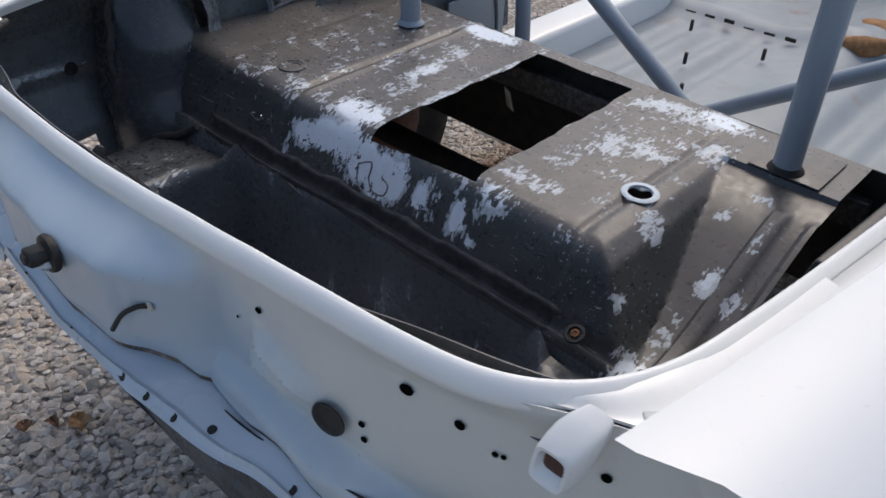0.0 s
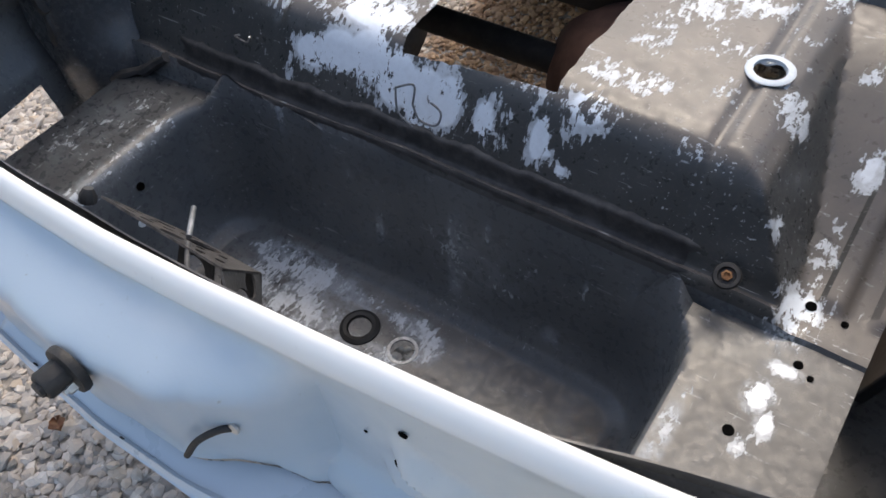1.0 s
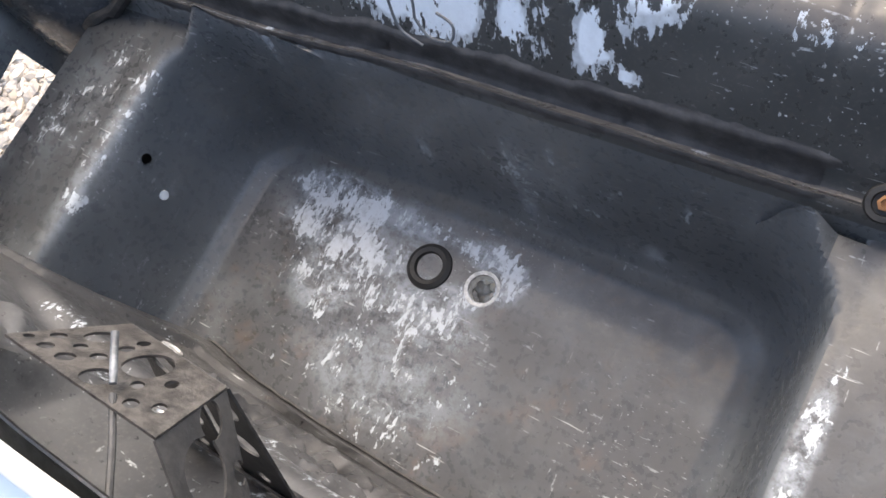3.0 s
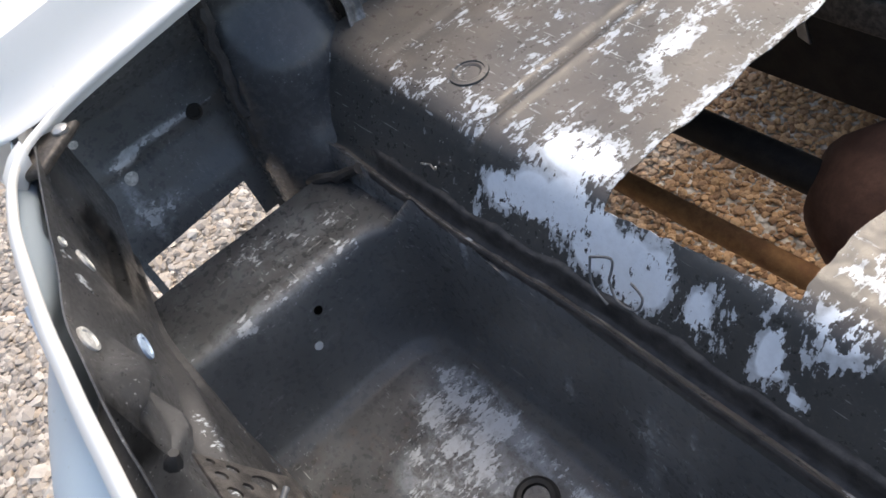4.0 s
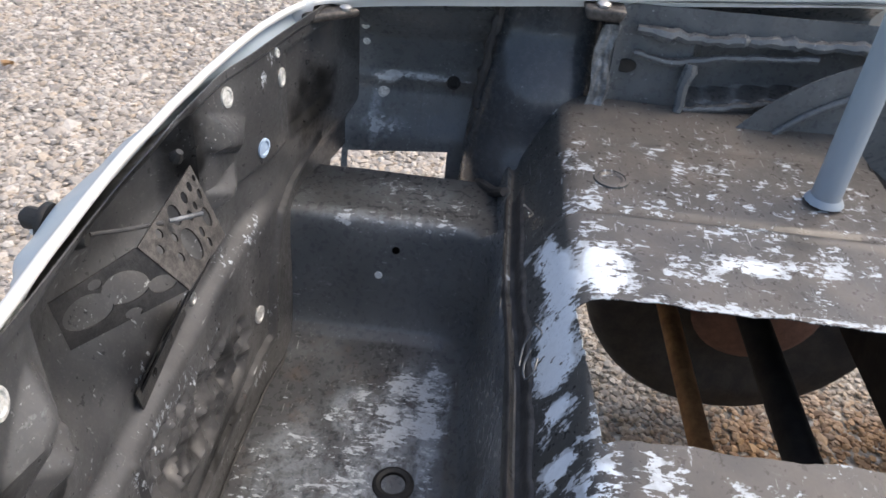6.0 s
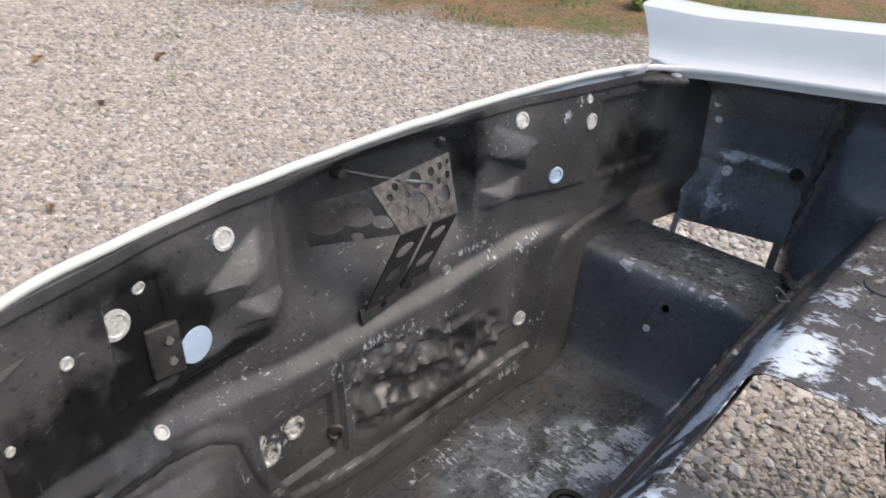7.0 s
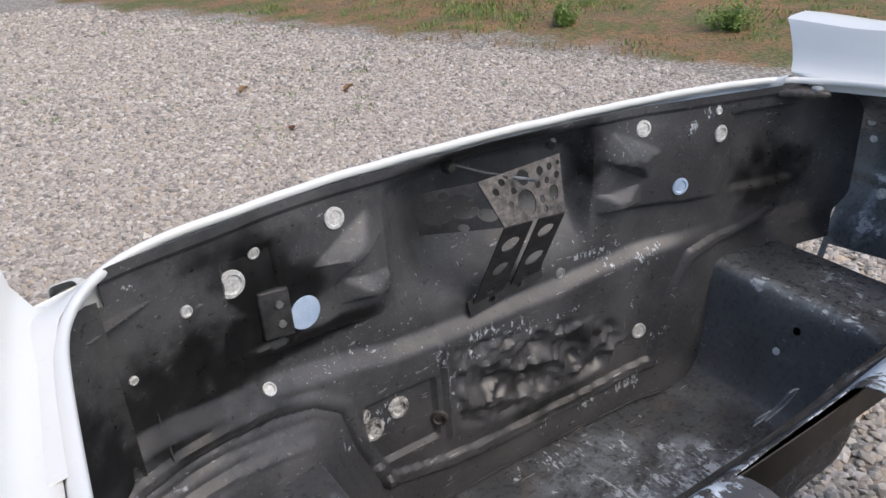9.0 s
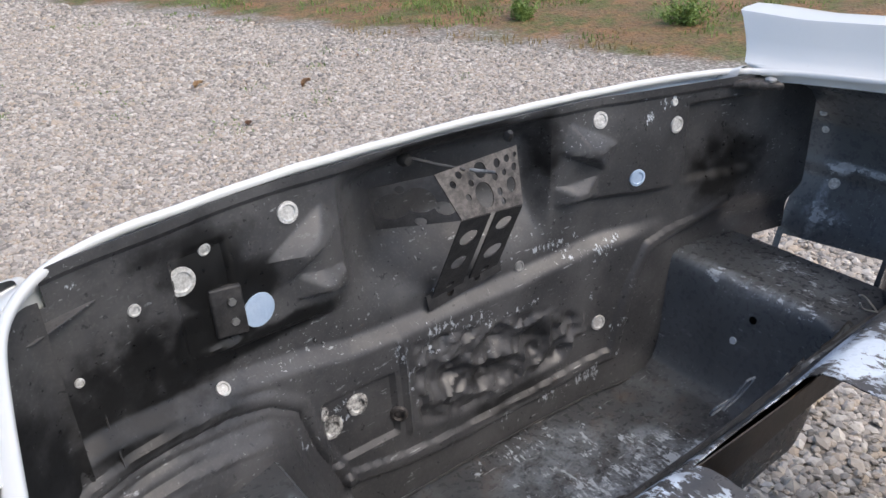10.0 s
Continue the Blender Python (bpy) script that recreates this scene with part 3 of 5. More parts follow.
BAY_WEAR = blobs([
    (-0.36, 0.575, 0.70, 0.035, 0.03, 0.03, 0.55), (-0.275, 0.58, 0.70, 0.035, 0.03, 0.03, 0.6), (-0.205, 0.595, 0.71, 0.06, 0.035, 0.02, 1.0),
    (-0.222, 0.70, 0.71, 0.03, 0.05, 0.02, 0.62), (-0.24, 0.78, 0.71, 0.022, 0.06, 0.02, 0.8), (-0.248, 0.86, 0.71, 0.02, 0.05, 0.02, 0.75),
    (-0.27, 1.0, 0.71, 0.075, 0.03, 0.02, 1.0), (-0.15, 0.80, 0.71, 0.012, 0.22, 0.02, 0.72), (-0.38, 0.80, 0.71, 0.19, 0.22, 0.02, 0.34),
    (-0.45, 0.60, 0.70, 0.1, 0.05, 0.03, 0.36), (0.036, 0.578, 0.71, 0.03, 0.02, 0.03, 0.6), (0.12, 0.63, 0.71, 0.06, 0.02, 0.02, 0.7),
    (0.12, 0.72, 0.71, 0.03, 0.05, 0.02, 0.5), (0.14, 0.80, 0.71, 0.05, 0.06, 0.02, 0.6), (0.20, 0.84, 0.71, 0.05, 0.05, 0.02, 0.62),
    (0.147, 0.978, 0.71, 0.07, 0.035, 0.02, 0.75), (0.23, 1.0, 0.71, 0.06, 0.03, 0.02, 0.85), (0.27, 0.90, 0.71, 0.04, 0.04, 0.02, 0.6),
    (0.252, 0.713, 0.71, 0.022, 0.022, 0.02, 1.0), (0.31, 0.675, 0.70, 0.03, 0.03, 0.03, 0.72), (0.231, 0.568, 0.70, 0.03, 0.015, 0.02, 0.5),
    (0.105, 0.57, 0.70, 0.03, 0.025, 0.03, 0.85), (0.18, 0.84, 0.71, 0.15, 0.2, 0.02, 0.33),
    (-0.275, 0.535, 0.660, 0.032, 0.05, 0.022, 0.95), (-0.235, 0.545, 0.668, 0.035, 0.05, 0.028, 1.0), (-0.19, 0.555, 0.672, 0.035, 0.05, 0.034, 1.0), (-0.145, 0.54, 0.660, 0.032, 0.05, 0.036, 1.05),
    (-0.10, 0.535, 0.650, 0.036, 0.05, 0.040, 1.05), (-0.068, 0.54, 0.655, 0.022, 0.05, 0.034, 1.0), (-0.015, 0.535, 0.650, 0.018, 0.05, 0.032, 0.86), (0.012, 0.535, 0.645, 0.012, 0.05, 0.030, 0.62),
    (0.045, 0.555, 0.675, 0.012, 0.05, 0.020, 0.6), (0.060, 0.54, 0.655, 0.014, 0.05, 0.030, 0.95), (0.068, 0.535, 0.643, 0.014, 0.05, 0.010, 0.88), (0.094, 0.527, 0.631, 0.012, 0.03, 0.006, 0.9),
    (0.085, 0.54, 0.69, 0.015, 0.05, 0.03, 0.75), (0.336, 0.56, 0.66, 0.010, 0.02, 0.03, 0.9), (0.385, 0.52, 0.58, 0.026, 0.035, 0.08, 0.85),
    (0.385, 0.59, 0.58, 0.014, 0.04, 0.08, 0.72), (0.345, 0.80, 0.62, 0.016, 0.02, 0.12, 0.7), (0.385, 0.70, 0.60, 0.014, 0.025, 0.12, 0.8), (0.43, 0.68, 0.60, 0.010, 0.02, 0.12, 0.75), (0.37, 0.85, 0.66, 0.02, 0.015, 0.12, 0.7), (0.41, 0.79, 0.60, 0.008, 0.04, 0.12, 0.7),
    (0.384, 0.412, 0.565, 0.013, 0.018, 0.03, 1.0), (0.401, 0.384, 0.565, 0.009, 0.016, 0.03, 0.95), (0.396, 0.452, 0.565, 0.016, 0.008, 0.03, 0.92), (0.388, 0.350, 0.565, 0.006, 0.010, 0.03, 0.8),
    (0.322, 0.31, 0.56, 0.01, 0.06, 0.03, 0.62), (0.37, 0.26, 0.565, 0.03, 0.03, 0.03, 0.42), (-0.29, 0.405, 0.345, 0.06, 0.026, 0.03, 0.72), (-0.245, 0.405, 0.345, 0.035, 0.024, 0.03, 0.70), (-0.30, 0.36, 0.345, 0.055, 0.03, 0.03, 0.58),
    (-0.24, 0.35, 0.345, 0.06, 0.04, 0.03, 0.60), (-0.25, 0.29, 0.345, 0.05, 0.04, 0.03, 0.48), (-0.18, 0.405, 0.345, 0.022, 0.018, 0.03, 0.62), (-0.14, 0.408, 0.345, 0.03, 0.012, 0.03, 0.58),
    (-0.06, 0.405, 0.345, 0.038, 0.016, 0.03, 0.62), (-0.02, 0.385, 0.345, 0.018, 0.025, 0.03, 0.64), (-0.075, 0.345, 0.345, 0.03, 0.012, 0.03, 0.6), (-0.165, 0.36, 0.345, 0.015, 0.03, 0.03, 0.6), (-0.11, 0.31, 0.345, 0.08, 0.04, 0.03, 0.46),
    (-0.12, 0.22, 0.345, 0.12, 0.06, 0.03, 0.36), (-0.47, 0.30, 0.55, 0.02, 0.16, 0.02, 0.33), (-0.54, 0.34, 0.55, 0.05, 0.10, 0.03, 0.26),
    (-0.036, 0.480, 0.47, 0.006, 0.03, 0.05, 0.55), (-0.026, 0.475, 0.41, 0.014, 0.03, 0.03, 0.46), (-0.157, 0.474, 0.44, 0.007, 0.03, 0.03, 0.55), (0.081, 0.481, 0.485, 0.005, 0.03, 0.016, 0.6), (0.124, 0.470, 0.39, 0.014, 0.03, 0.012, 0.46), (-0.20, 0.482, 0.52, 0.005, 0.03, 0.02, 0.5), (0.16, 0.482, 0.50, 0.004, 0.03, 0.02, 0.5), (0.02, 0.482, 0.53, 0.004, 0.03, 0.012, 0.5),
    (-0.455, 0.30, 0.44, 0.02, 0.012, 0.012, 0.45), (-0.455, 0.25, 0.47, 0.02, 0.02, 0.008, 0.48),
    (-0.31, 0.50, 0.61, 0.006, 0.06, 0.08, 0.55), (0.02, 0.46, 0.47, 0.10, 0.03, 0.06, 0.34), (-0.02, 0.47, 0.50, 0.012, 0.03, 0.05, 0.5),
])

xs_bay = lines((-0.612, 0.01), (-0.50, 0.004), (-0.36, 0.008), (-0.145, 0.006), (0.19, 0.004), (0.33, 0.006), 0.462)
ys_well = lines((0.085, 0.01), (0.38, 0.005), (0.44, 0.003), 0.492)


def in_bay(u, v):
    return u, v, bay_z(u, v)


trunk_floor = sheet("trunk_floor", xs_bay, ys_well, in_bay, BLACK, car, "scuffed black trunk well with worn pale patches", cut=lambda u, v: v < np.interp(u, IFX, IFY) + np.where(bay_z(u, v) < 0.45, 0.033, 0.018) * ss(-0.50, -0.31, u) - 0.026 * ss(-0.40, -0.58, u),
                    holes=((-0.052, 0.367, 0.017), (0.374, 0.362, 0.006), (0.42, 0.22, 0.005)), wear_shade=BAY_WEAR)


def shelf_cut(u, v):
    return (u > -0.147) & (u < 0.061) & (v > 0.572) & (v < 0.995)


def on_shelf_sheet(u, v):
    """The shelf, its sawn edges a little uneven."""
    saw = 0.0022 * np.sin(37 * v) + 0.0013 * np.sin(91 * v + 1) + 0.0016 * lump(u * 0, v, 0 * u, 0.011, 2.0)
    x = u + saw * (bell(u + 0.147, 0.016) + bell(u - 0.061, 0.016))
    y = v + (0.07 * np.clip(u, -0.2, 0.1) + 0.0016 * lump(u, v * 0, 0 * u, 0.012, 6.0)) * bell(v - 0.572, 0.022) + 0.002 * np.sin(45 * u) * bell(v - 0.995, 0.015)
    return x, y, bay_z(x, y)


xs_shelf = lines((-0.66, 0.01), (-0.36, 0.006), (-0.147, 0.005), (0.061, 0.0055), (0.44, 0.007), 0.462)
ys_shelf = lines((0.492, 0.004), (0.572, 0.005), (0.62, 0.007), (0.86, 0.005), (0.90, 0.008), (0.995, 0.008), 1.028)
rear_shelf = sheet("rear_shelf", xs_shelf, ys_shelf, on_shelf_sheet, SHELF, car, "raised shelf with flaking black paint and a rough rectangular cut-out",
                   holes=((0.252, 0.713, 0.018),), cut=shelf_cut, wear_shade=BAY_WEAR)


# folded front edge of the shelf and the bulkhead under it
def bulkhead(u, v):
    return u, 1.028 + 0.02 * v + 0 * u, 0.705 - v * 0.25


sheet("bulkhead", lines((-0.55, 0.02), 0.50), lines((0, 0.05), 1.0), bulkhead, NEAR_BLACK, car, "black bulkhead below the shelf")


# ---- rear panel, inside face
def along(x, z, pts):
    """Distance from a line through points, in the panel's plane."""
    d = np.full(np.shape(x), 9.0)
    for (ax, az), (bx, bz) in zip(pts, pts[1:]):
        t = np.clip(((x - ax) * (bx - ax) + (z - az) * (bz - az)) / ((bx - ax) ** 2 + (bz - az) ** 2), 0, 1)
        d = np.minimum(d, np.hypot(x - ax - t * (bx - ax), z - az - t * (bz - az)))
    return d


def within(x, z, pts):
    """Whether places lie inside a closed outline."""
    inside = np.zeros(np.shape(x), bool)
    for (ax, az), (bx, bz) in zip(pts, pts[1:] + pts[:1]):
        if az != bz:
            inside ^= ((az > z) != (bz > z)) & (x < (bx - ax) * (z - az) / (bz - az) + ax)
    return inside


def roof(x, z, cx, cz, turn, long, wide):
    """A hipped pressing with a sharp ridge, 0 to 1."""
    c, q = math.cos(turn), math.sin(turn)
    a, b = (x - cx) * c + (z - cz) * q, (z - cz) * c - (x - cx) * q
    b = np.where(b > 0, b / (1.25 * wide), b / (0.55 * wide))
    return np.clip(1.25 * (1 - np.maximum(np.abs(a) / long, np.abs(b))), 0, 1)


ARCH = [(0.56, 0.625), (0.50, 0.636), (0.42, 0.640), (0.345, 0.632), (0.285, 0.612), (0.246, 0.582), (0.228, 0.51), (0.196, 0.430)]
BORDER = [(0.196, 0.430), (0.10, 0.412), (0.0, 0.405), (-0.15, 0.412), (-0.318, 0.430), (-0.333, 0.490), (-0.358, 0.56), (-0.388, 0.612), (-0.43, 0.622), (-0.50, 0.630), (-0.56, 0.656)]
CRUSHED = [(0.078, 0.606), (-0.05, 0.582), (-0.19, 0.562), (-0.262, 0.53), (-0.272, 0.49), (-0.22, 0.442), (-0.07, 0.436), (0.03, 0.430), (0.072, 0.452)]


def panel_y(x, z):
    y = np.interp(x, IFX, IFY) + 0.003
    low = np.interp(x, [-0.60, -0.30, -0.14, 0.04, 0.16, 0.33, 0.48], [0.655, 0.640, 0.622, 0.617, 0.620, 0.652, 0.672])
    fade, corner = ss(-0.50, -0.31, x), ss(-0.40, -0.58, x)
    y = y + fade * (0.020 * ss(low + 0.013, low - 0.013, z) + 0.05 * np.clip(low - 0.015 - z, 0, 1)) - 0.024 * corner * ss(low + 0.01, low - 0.05, z)
    # the deep pressing behind the latch bracket
    deep = np.interp(x, [-0.205, -0.186, -0.15, -0.10, -0.04, 0.03, 0.08, 0.115, 0.135, 0.150], [0, 0.040, 0.056, 0.067, 0.070, 0.063, 0.050, 0.034, 0.018, 0])
    y = y - deep * ss(0.874, 0.822, z) * ss(low + 0.020, low + 0.135, z)
    # stamped ribs
    y = y + 0.018 * roof(x, z, 0.200, 0.782, -0.52, 0.050, 0.024) + 0.015 * roof(x, z, 0.180, 0.724, 0.15, 0.044, 0.017)
    y = y + 0.020 * roof(x, z, -0.268, 0.795, 0.46, 0.048, 0.026) + 0.014 * roof(x, z, -0.252, 0.731, -0.05, 0.042, 0.017)
    # raised fields beside the pressing, each with a sharp lower edge
    edge = np.interp(x, [-0.44, -0.21, 0.14, 0.31, 0.40], [0.706, 0.719, 0.680, 0.692, 0.715])
    field = ss(-0.460, -0.40, x) * ss(-0.205, -0.240, x) + ss(0.152, 0.185, x) * ss(0.40, 0.31, x)
    y = y + 0.0095 * field * ss(edge - 0.005, edge + 0.006, z) * ss(0.875, 0.79, z)
    y = y - 0.005 * ss(0.300, 0.306, x) * ss(0.372, 0.366, x) * ss(0.70, 0.71, z) * ss(0.835, 0.825, z)
    y = y - 0.010 * ss(-0.455, -0.475, x) * ss(0.70, 0.72, z) * ss(0.845, 0.835, z) * ss(-0.61, -0.58, x)
    y = y + 0.006 * ss(0.859, 0.865, z)
    # torn and hammered sheet
    pit = ss(0.0, 0.016, along(x, z, CRUSHED + CRUSHED[:1])) * within(x, z, CRUSHED)
    fold = 1 - 2 * np.abs(lump(x + 0.5 * z, 0 * x, z - 0.35 * x, 0.060, 1.0))
    small = 1 - 2 * np.abs(lump(x, 0 * x, z + 0.4 * x, 0.026, 5.0))
    y = y + pit * (0.013 * fold + 0.006 * small - 0.014 + 0.0020 * (1 - 2 * np.abs(lump(x, 0 * x, z, 0.013, 8.0))))
    y = y + 0.006 * bell(x - 0.086, 0.004) * ss(0.44, 0.46, z) * ss(0.615, 0.60, z) - 0.007 * ss(0.10, 0.108, x) * ss(0.222, 0.214, x) * ss(0.565, 0.558, z) * ss(0.455, 0.465, z)
    # pressed border round the lower field, and the ridges over the wheel arch
    y = y + 0.0075 * ss(0.014, 0.005, along(x, z, BORDER)) * (1 - 0.35 * corner)
    d = np.where(within(x, z, ARCH + [(0.196, 0.30), (0.70, 0.30), (0.70, 0.62)]), along(x, z, ARCH), -along(x, z, ARCH))
    wave = 0.004 * lump(x, 0 * x, z, 0.10, 6.0)
    y = y + 0.0065 * ss(-0.012, -0.003, d) * ss(0.012, 0.002, d) + 0.034 * ss(0.0, 0.075, d) + 0.0035 * ss(0.034, 0.043, d - wave) * ss(0.062, 0.050, d - wave) + 0.0013 * np.sin(2 * math.pi * (d + wave) / 0.0135) * ss(0.004, 0.012, d) * ss(0.066, 0.052, d)
    return y + 0.0012 * lump(x, 0 * x, z, 0.07, 11.0)


# Negative rows: black paint blots, and shade painted in below the rim and rightwards.
PANEL_WEAR_SHADE = blobs([
    (-0.13, 0.14, 0.50, 0.20, 0.05, 0.06, 0.31), (-0.02, 0.14, 0.585, 0.06, 0.05, 0.02, 0.36), (0.06, 0.14, 0.58, 0.05, 0.05, 0.035, 0.36), (0.075, 0.15, 0.52, 0.012, 0.05, 0.06, 0.5),
    (0.20, 0.15, 0.54, 0.06, 0.05, 0.03, 0.33), (-0.38, 0.14, 0.80, 0.02, 0.05, 0.05, 0.31), (-0.42, 0.15, 0.835, 0.02, 0.05, 0.012, 0.72),
    (-0.28, 0.13, 0.63, 0.06, 0.05, 0.03, 0.36), (-0.02, 0.12, 0.65, 0.05, 0.05, 0.008, 0.28), (0.46, 0.15, 0.83, 0.06, 0.05, 0.02, 0.29),
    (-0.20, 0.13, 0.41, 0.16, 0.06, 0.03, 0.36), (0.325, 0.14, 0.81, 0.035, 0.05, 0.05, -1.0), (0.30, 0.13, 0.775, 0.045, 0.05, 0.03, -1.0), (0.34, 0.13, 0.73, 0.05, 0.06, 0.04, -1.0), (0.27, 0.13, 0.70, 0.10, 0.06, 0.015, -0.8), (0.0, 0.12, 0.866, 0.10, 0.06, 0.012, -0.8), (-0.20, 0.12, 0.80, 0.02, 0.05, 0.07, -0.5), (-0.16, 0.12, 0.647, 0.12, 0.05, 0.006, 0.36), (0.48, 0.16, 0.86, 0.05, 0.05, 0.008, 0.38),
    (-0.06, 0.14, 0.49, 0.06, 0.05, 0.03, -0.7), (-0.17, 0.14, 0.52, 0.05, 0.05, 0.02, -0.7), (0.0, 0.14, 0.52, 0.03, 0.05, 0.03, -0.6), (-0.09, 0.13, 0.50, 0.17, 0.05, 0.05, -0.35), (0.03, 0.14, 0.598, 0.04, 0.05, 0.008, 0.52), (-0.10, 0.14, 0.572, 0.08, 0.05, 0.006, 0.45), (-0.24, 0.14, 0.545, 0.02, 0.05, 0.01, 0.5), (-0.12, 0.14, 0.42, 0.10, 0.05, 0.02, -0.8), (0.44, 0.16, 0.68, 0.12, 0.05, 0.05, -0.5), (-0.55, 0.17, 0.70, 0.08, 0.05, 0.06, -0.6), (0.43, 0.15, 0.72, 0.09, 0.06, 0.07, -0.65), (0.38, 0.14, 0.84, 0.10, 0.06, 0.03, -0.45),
])
z_rows = lines((0.345, 0.0036), 0.876)
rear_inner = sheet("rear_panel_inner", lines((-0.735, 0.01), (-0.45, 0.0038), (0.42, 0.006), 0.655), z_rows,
                   lambda u, v: (u, panel_y(u, v), v + 0.04 * u), PANEL, car, "brown-black painted inside of the rear panel with dents and stamped ribs", wear_shade=PANEL_WEAR_SHADE, cut=lambda u, v: (u > 0.49) & (v > 0.835) | (u < -0.665) & (v < 0.562), sharp=28)


def on_inner(x, z, lift=0.0):
    return (x, float(panel_y(np.array([x]), np.array([z - 0.04 * x]))[0]) + lift, z)


def inner_facing(x, z):
    a, e = np.array([x]), 0.004
    f = lambda p, q: float(panel_y(np.array([p]), np.array([q - 0.04 * p]))[0])
    return (-(f(x + e, z) - f(x - e, z)) / (2 * e), 1.0, -(f(x, z + e) - f(x, z - e)) / (2 * e))


# ---- rear panel, outside face
def outer_y(x, z):
    """The same sheet from behind: it flares into the rim above and is crumpled towards one side."""
    y = panel_y(np.clip(x, -0.60, 0.52), z - 0.04 * x) - 0.006 + 0.30 * np.clip(x - 0.52, 0, 1)
    swell = np.interp(x, IFX, IFY) - 0.003 - 0.064 * ss(-0.46, -0.12, x) * ss(0.15, 0.04, x) * ss(0.874, 0.822, z - 0.04 * x)
    y = np.minimum(y, swell) - 0.005 * ss(-0.12, -0.20, x)
    y = y - (0.008 * np.abs(lump(x + 0.6 * z, 0 * x, z, 0.11, 2.0)) + 0.004 * lump(x, 0 * x, z, 0.05, 6.0)) * ss(0.735, 0.69, z + 0.2 * (x - 0.2)) * ss(0.12, 0.24, x)
    y = y - np.interp(x, [0.11, 0.15, 0.20, 0.30, 0.40], [0, 0.020, 0.022, 0.032, 0.028]) * ss(0.757, 0.726, z + 0.30 * np.clip(x - 0.22, 0, 1))
    peak = lambda t, w: np.clip(1 - np.abs(t) / w, 0, 1)
    y = y - 0.016 * peak((z - 0.795) + 0.55 * (x - 0.235), 0.020) * ss(0.20, 0.225, x) * ss(0.30, 0.26, x) - 0.012 * peak((z - 0.765) + 0.30 * (x - 0.24), 0.016) * ss(0.19, 0.21, x) * ss(0.280, 0.25, x)
    rim = np.interp(x, [-0.66, -0.60, -0.57], [0.175, 0.16, 0.155]) * (x < -0.57) + np.interp(x, [0.47, 0.52, 0.62], [0.146, 0.172, 0.21]) * (x > 0.47) + (rim_y(x) - 0.0155) * ((x >= -0.57) & (x <= 0.47))
    top = 0.874 + 0.045 * np.clip(x, -0.56, 0.2)
    return np.minimum(y, y + (rim - y) * ss(top - 0.040, top - 0.002, z))


def outer_low(x):
    """Lower edge of the outside face: wavy where the skin has been pulled away."""
    return 0.738 - 0.006 * np.sin(11 * x + 0.4) + 0.004 * np.sin(31 * x) * ss(-0.1, 0.0, x) - 0.03 * ss(0.10, 0.22, x) - 0.09 * ss(0.24, 0.42, x) - 0.03 * ss(-0.19, -0.22, x)


def outer_sheet(u, v):
    top = 0.874 + 0.045 * np.clip(u, -0.56, 0.2)
    z = top + (outer_low(u) - top) * v
    return u, outer_y(u, z), z


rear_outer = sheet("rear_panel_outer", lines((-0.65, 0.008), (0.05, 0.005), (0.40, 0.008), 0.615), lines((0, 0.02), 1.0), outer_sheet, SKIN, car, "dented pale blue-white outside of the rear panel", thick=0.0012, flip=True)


def on_outer(x, z, lift=0.0):
    return (x, float(outer_y(np.array([x]), np.array([z]))[0]) - lift, z)


def outer_facing(x, z):
    e = 0.02
    f = lambda p, q: float(outer_y(np.array([p]), np.array([q]))[0])
    return ((f(x + e, z) - f(x - e, z)) / (2 * e), -1.0, (f(x, z + e) - f(x, z - e)) / (2 * e))


def flange_sheet(u, v):
    z0 = outer_low(u) - 0.010
    y0 = outer_y(u, outer_low(u) + 0.002) + 0.003
    edge = 0.011 + 0.25 * np.clip(u - 0.10, 0, 0.3) + 0.08 * np.clip(-0.05 - u, 0, 1) + 0.001 * np.sin(9 * u + 1.0)
    wave = 0.004 * np.sin(19 * u) * v + 0.005 * bell(v - 0.80, 0.06)
    return u, y0 + (edge - y0) * v, z0 - 0.011 * v + wave


rear_flange = sheet("lower_flange", lines((-0.58, 0.006), 0.345), lines((0, 0.04), 1.0), flange_sheet, BLUISH, car, "bent lower flange with bolt holes", flip=False)
for x in (-0.134, -0.02, 0.083, 0.116, 0.148, 0.181, 0.285):
    p, lo, hi = ([float(k[0]) for k in flange_sheet(np.array([x]), np.array([v]))] for v in ((0.88, 0.84, 0.92) if x < 0.17 else (0.58, 0.54, 0.62)))
    turned("bolt_hole", [(0.0052, -0.001), (0.0048, 0.0006), (0, 0.0004)], NEAR_BLACK, rear_flange, (p[0], p[1], p[2] + 0.0022), (0, -(lo[2] - hi[2]), lo[1] - hi[1]), "dark bolt hole", 14)

# Plain black sheet that fills the space under the flange.
sheet("under_flange_sheet", lines((0.10, 0.03), 0.50), lines((0, 0.1), 1.0), lambda u, v: (u, np.interp(u, IFX, IFY) - 0.030 + 0.02 * v, 0.70 - 0.10 * v), NEAR_BLACK, car, "black sheet below the rear flange", flip=True)


# ---- rolled rim round the luggage opening
def rim_path():
    pts = [(float(np.interp(y, [0.25, 0.28, 0.40, 0.563, 1.1], [0.533, 0.539, 0.555, 0.574, 0.63])), y) for y in np.linspace(1.06, 0.255, 40)]
    pts += [(x, float(rim_y(x))) for x in np.linspace(0.529, -0.595, 120)]
    pts += [(-0.600 - 0.13 * max(0, y - 0.22), y) for y in np.linspace(0.235, 1.06, 40)]
    p = np.array(pts)
    for _ in range(6):
        p[1:-1] = 0.25 * p[:-2] + 0.5 * p[1:-1] + 0.25 * p[2:]
    return p


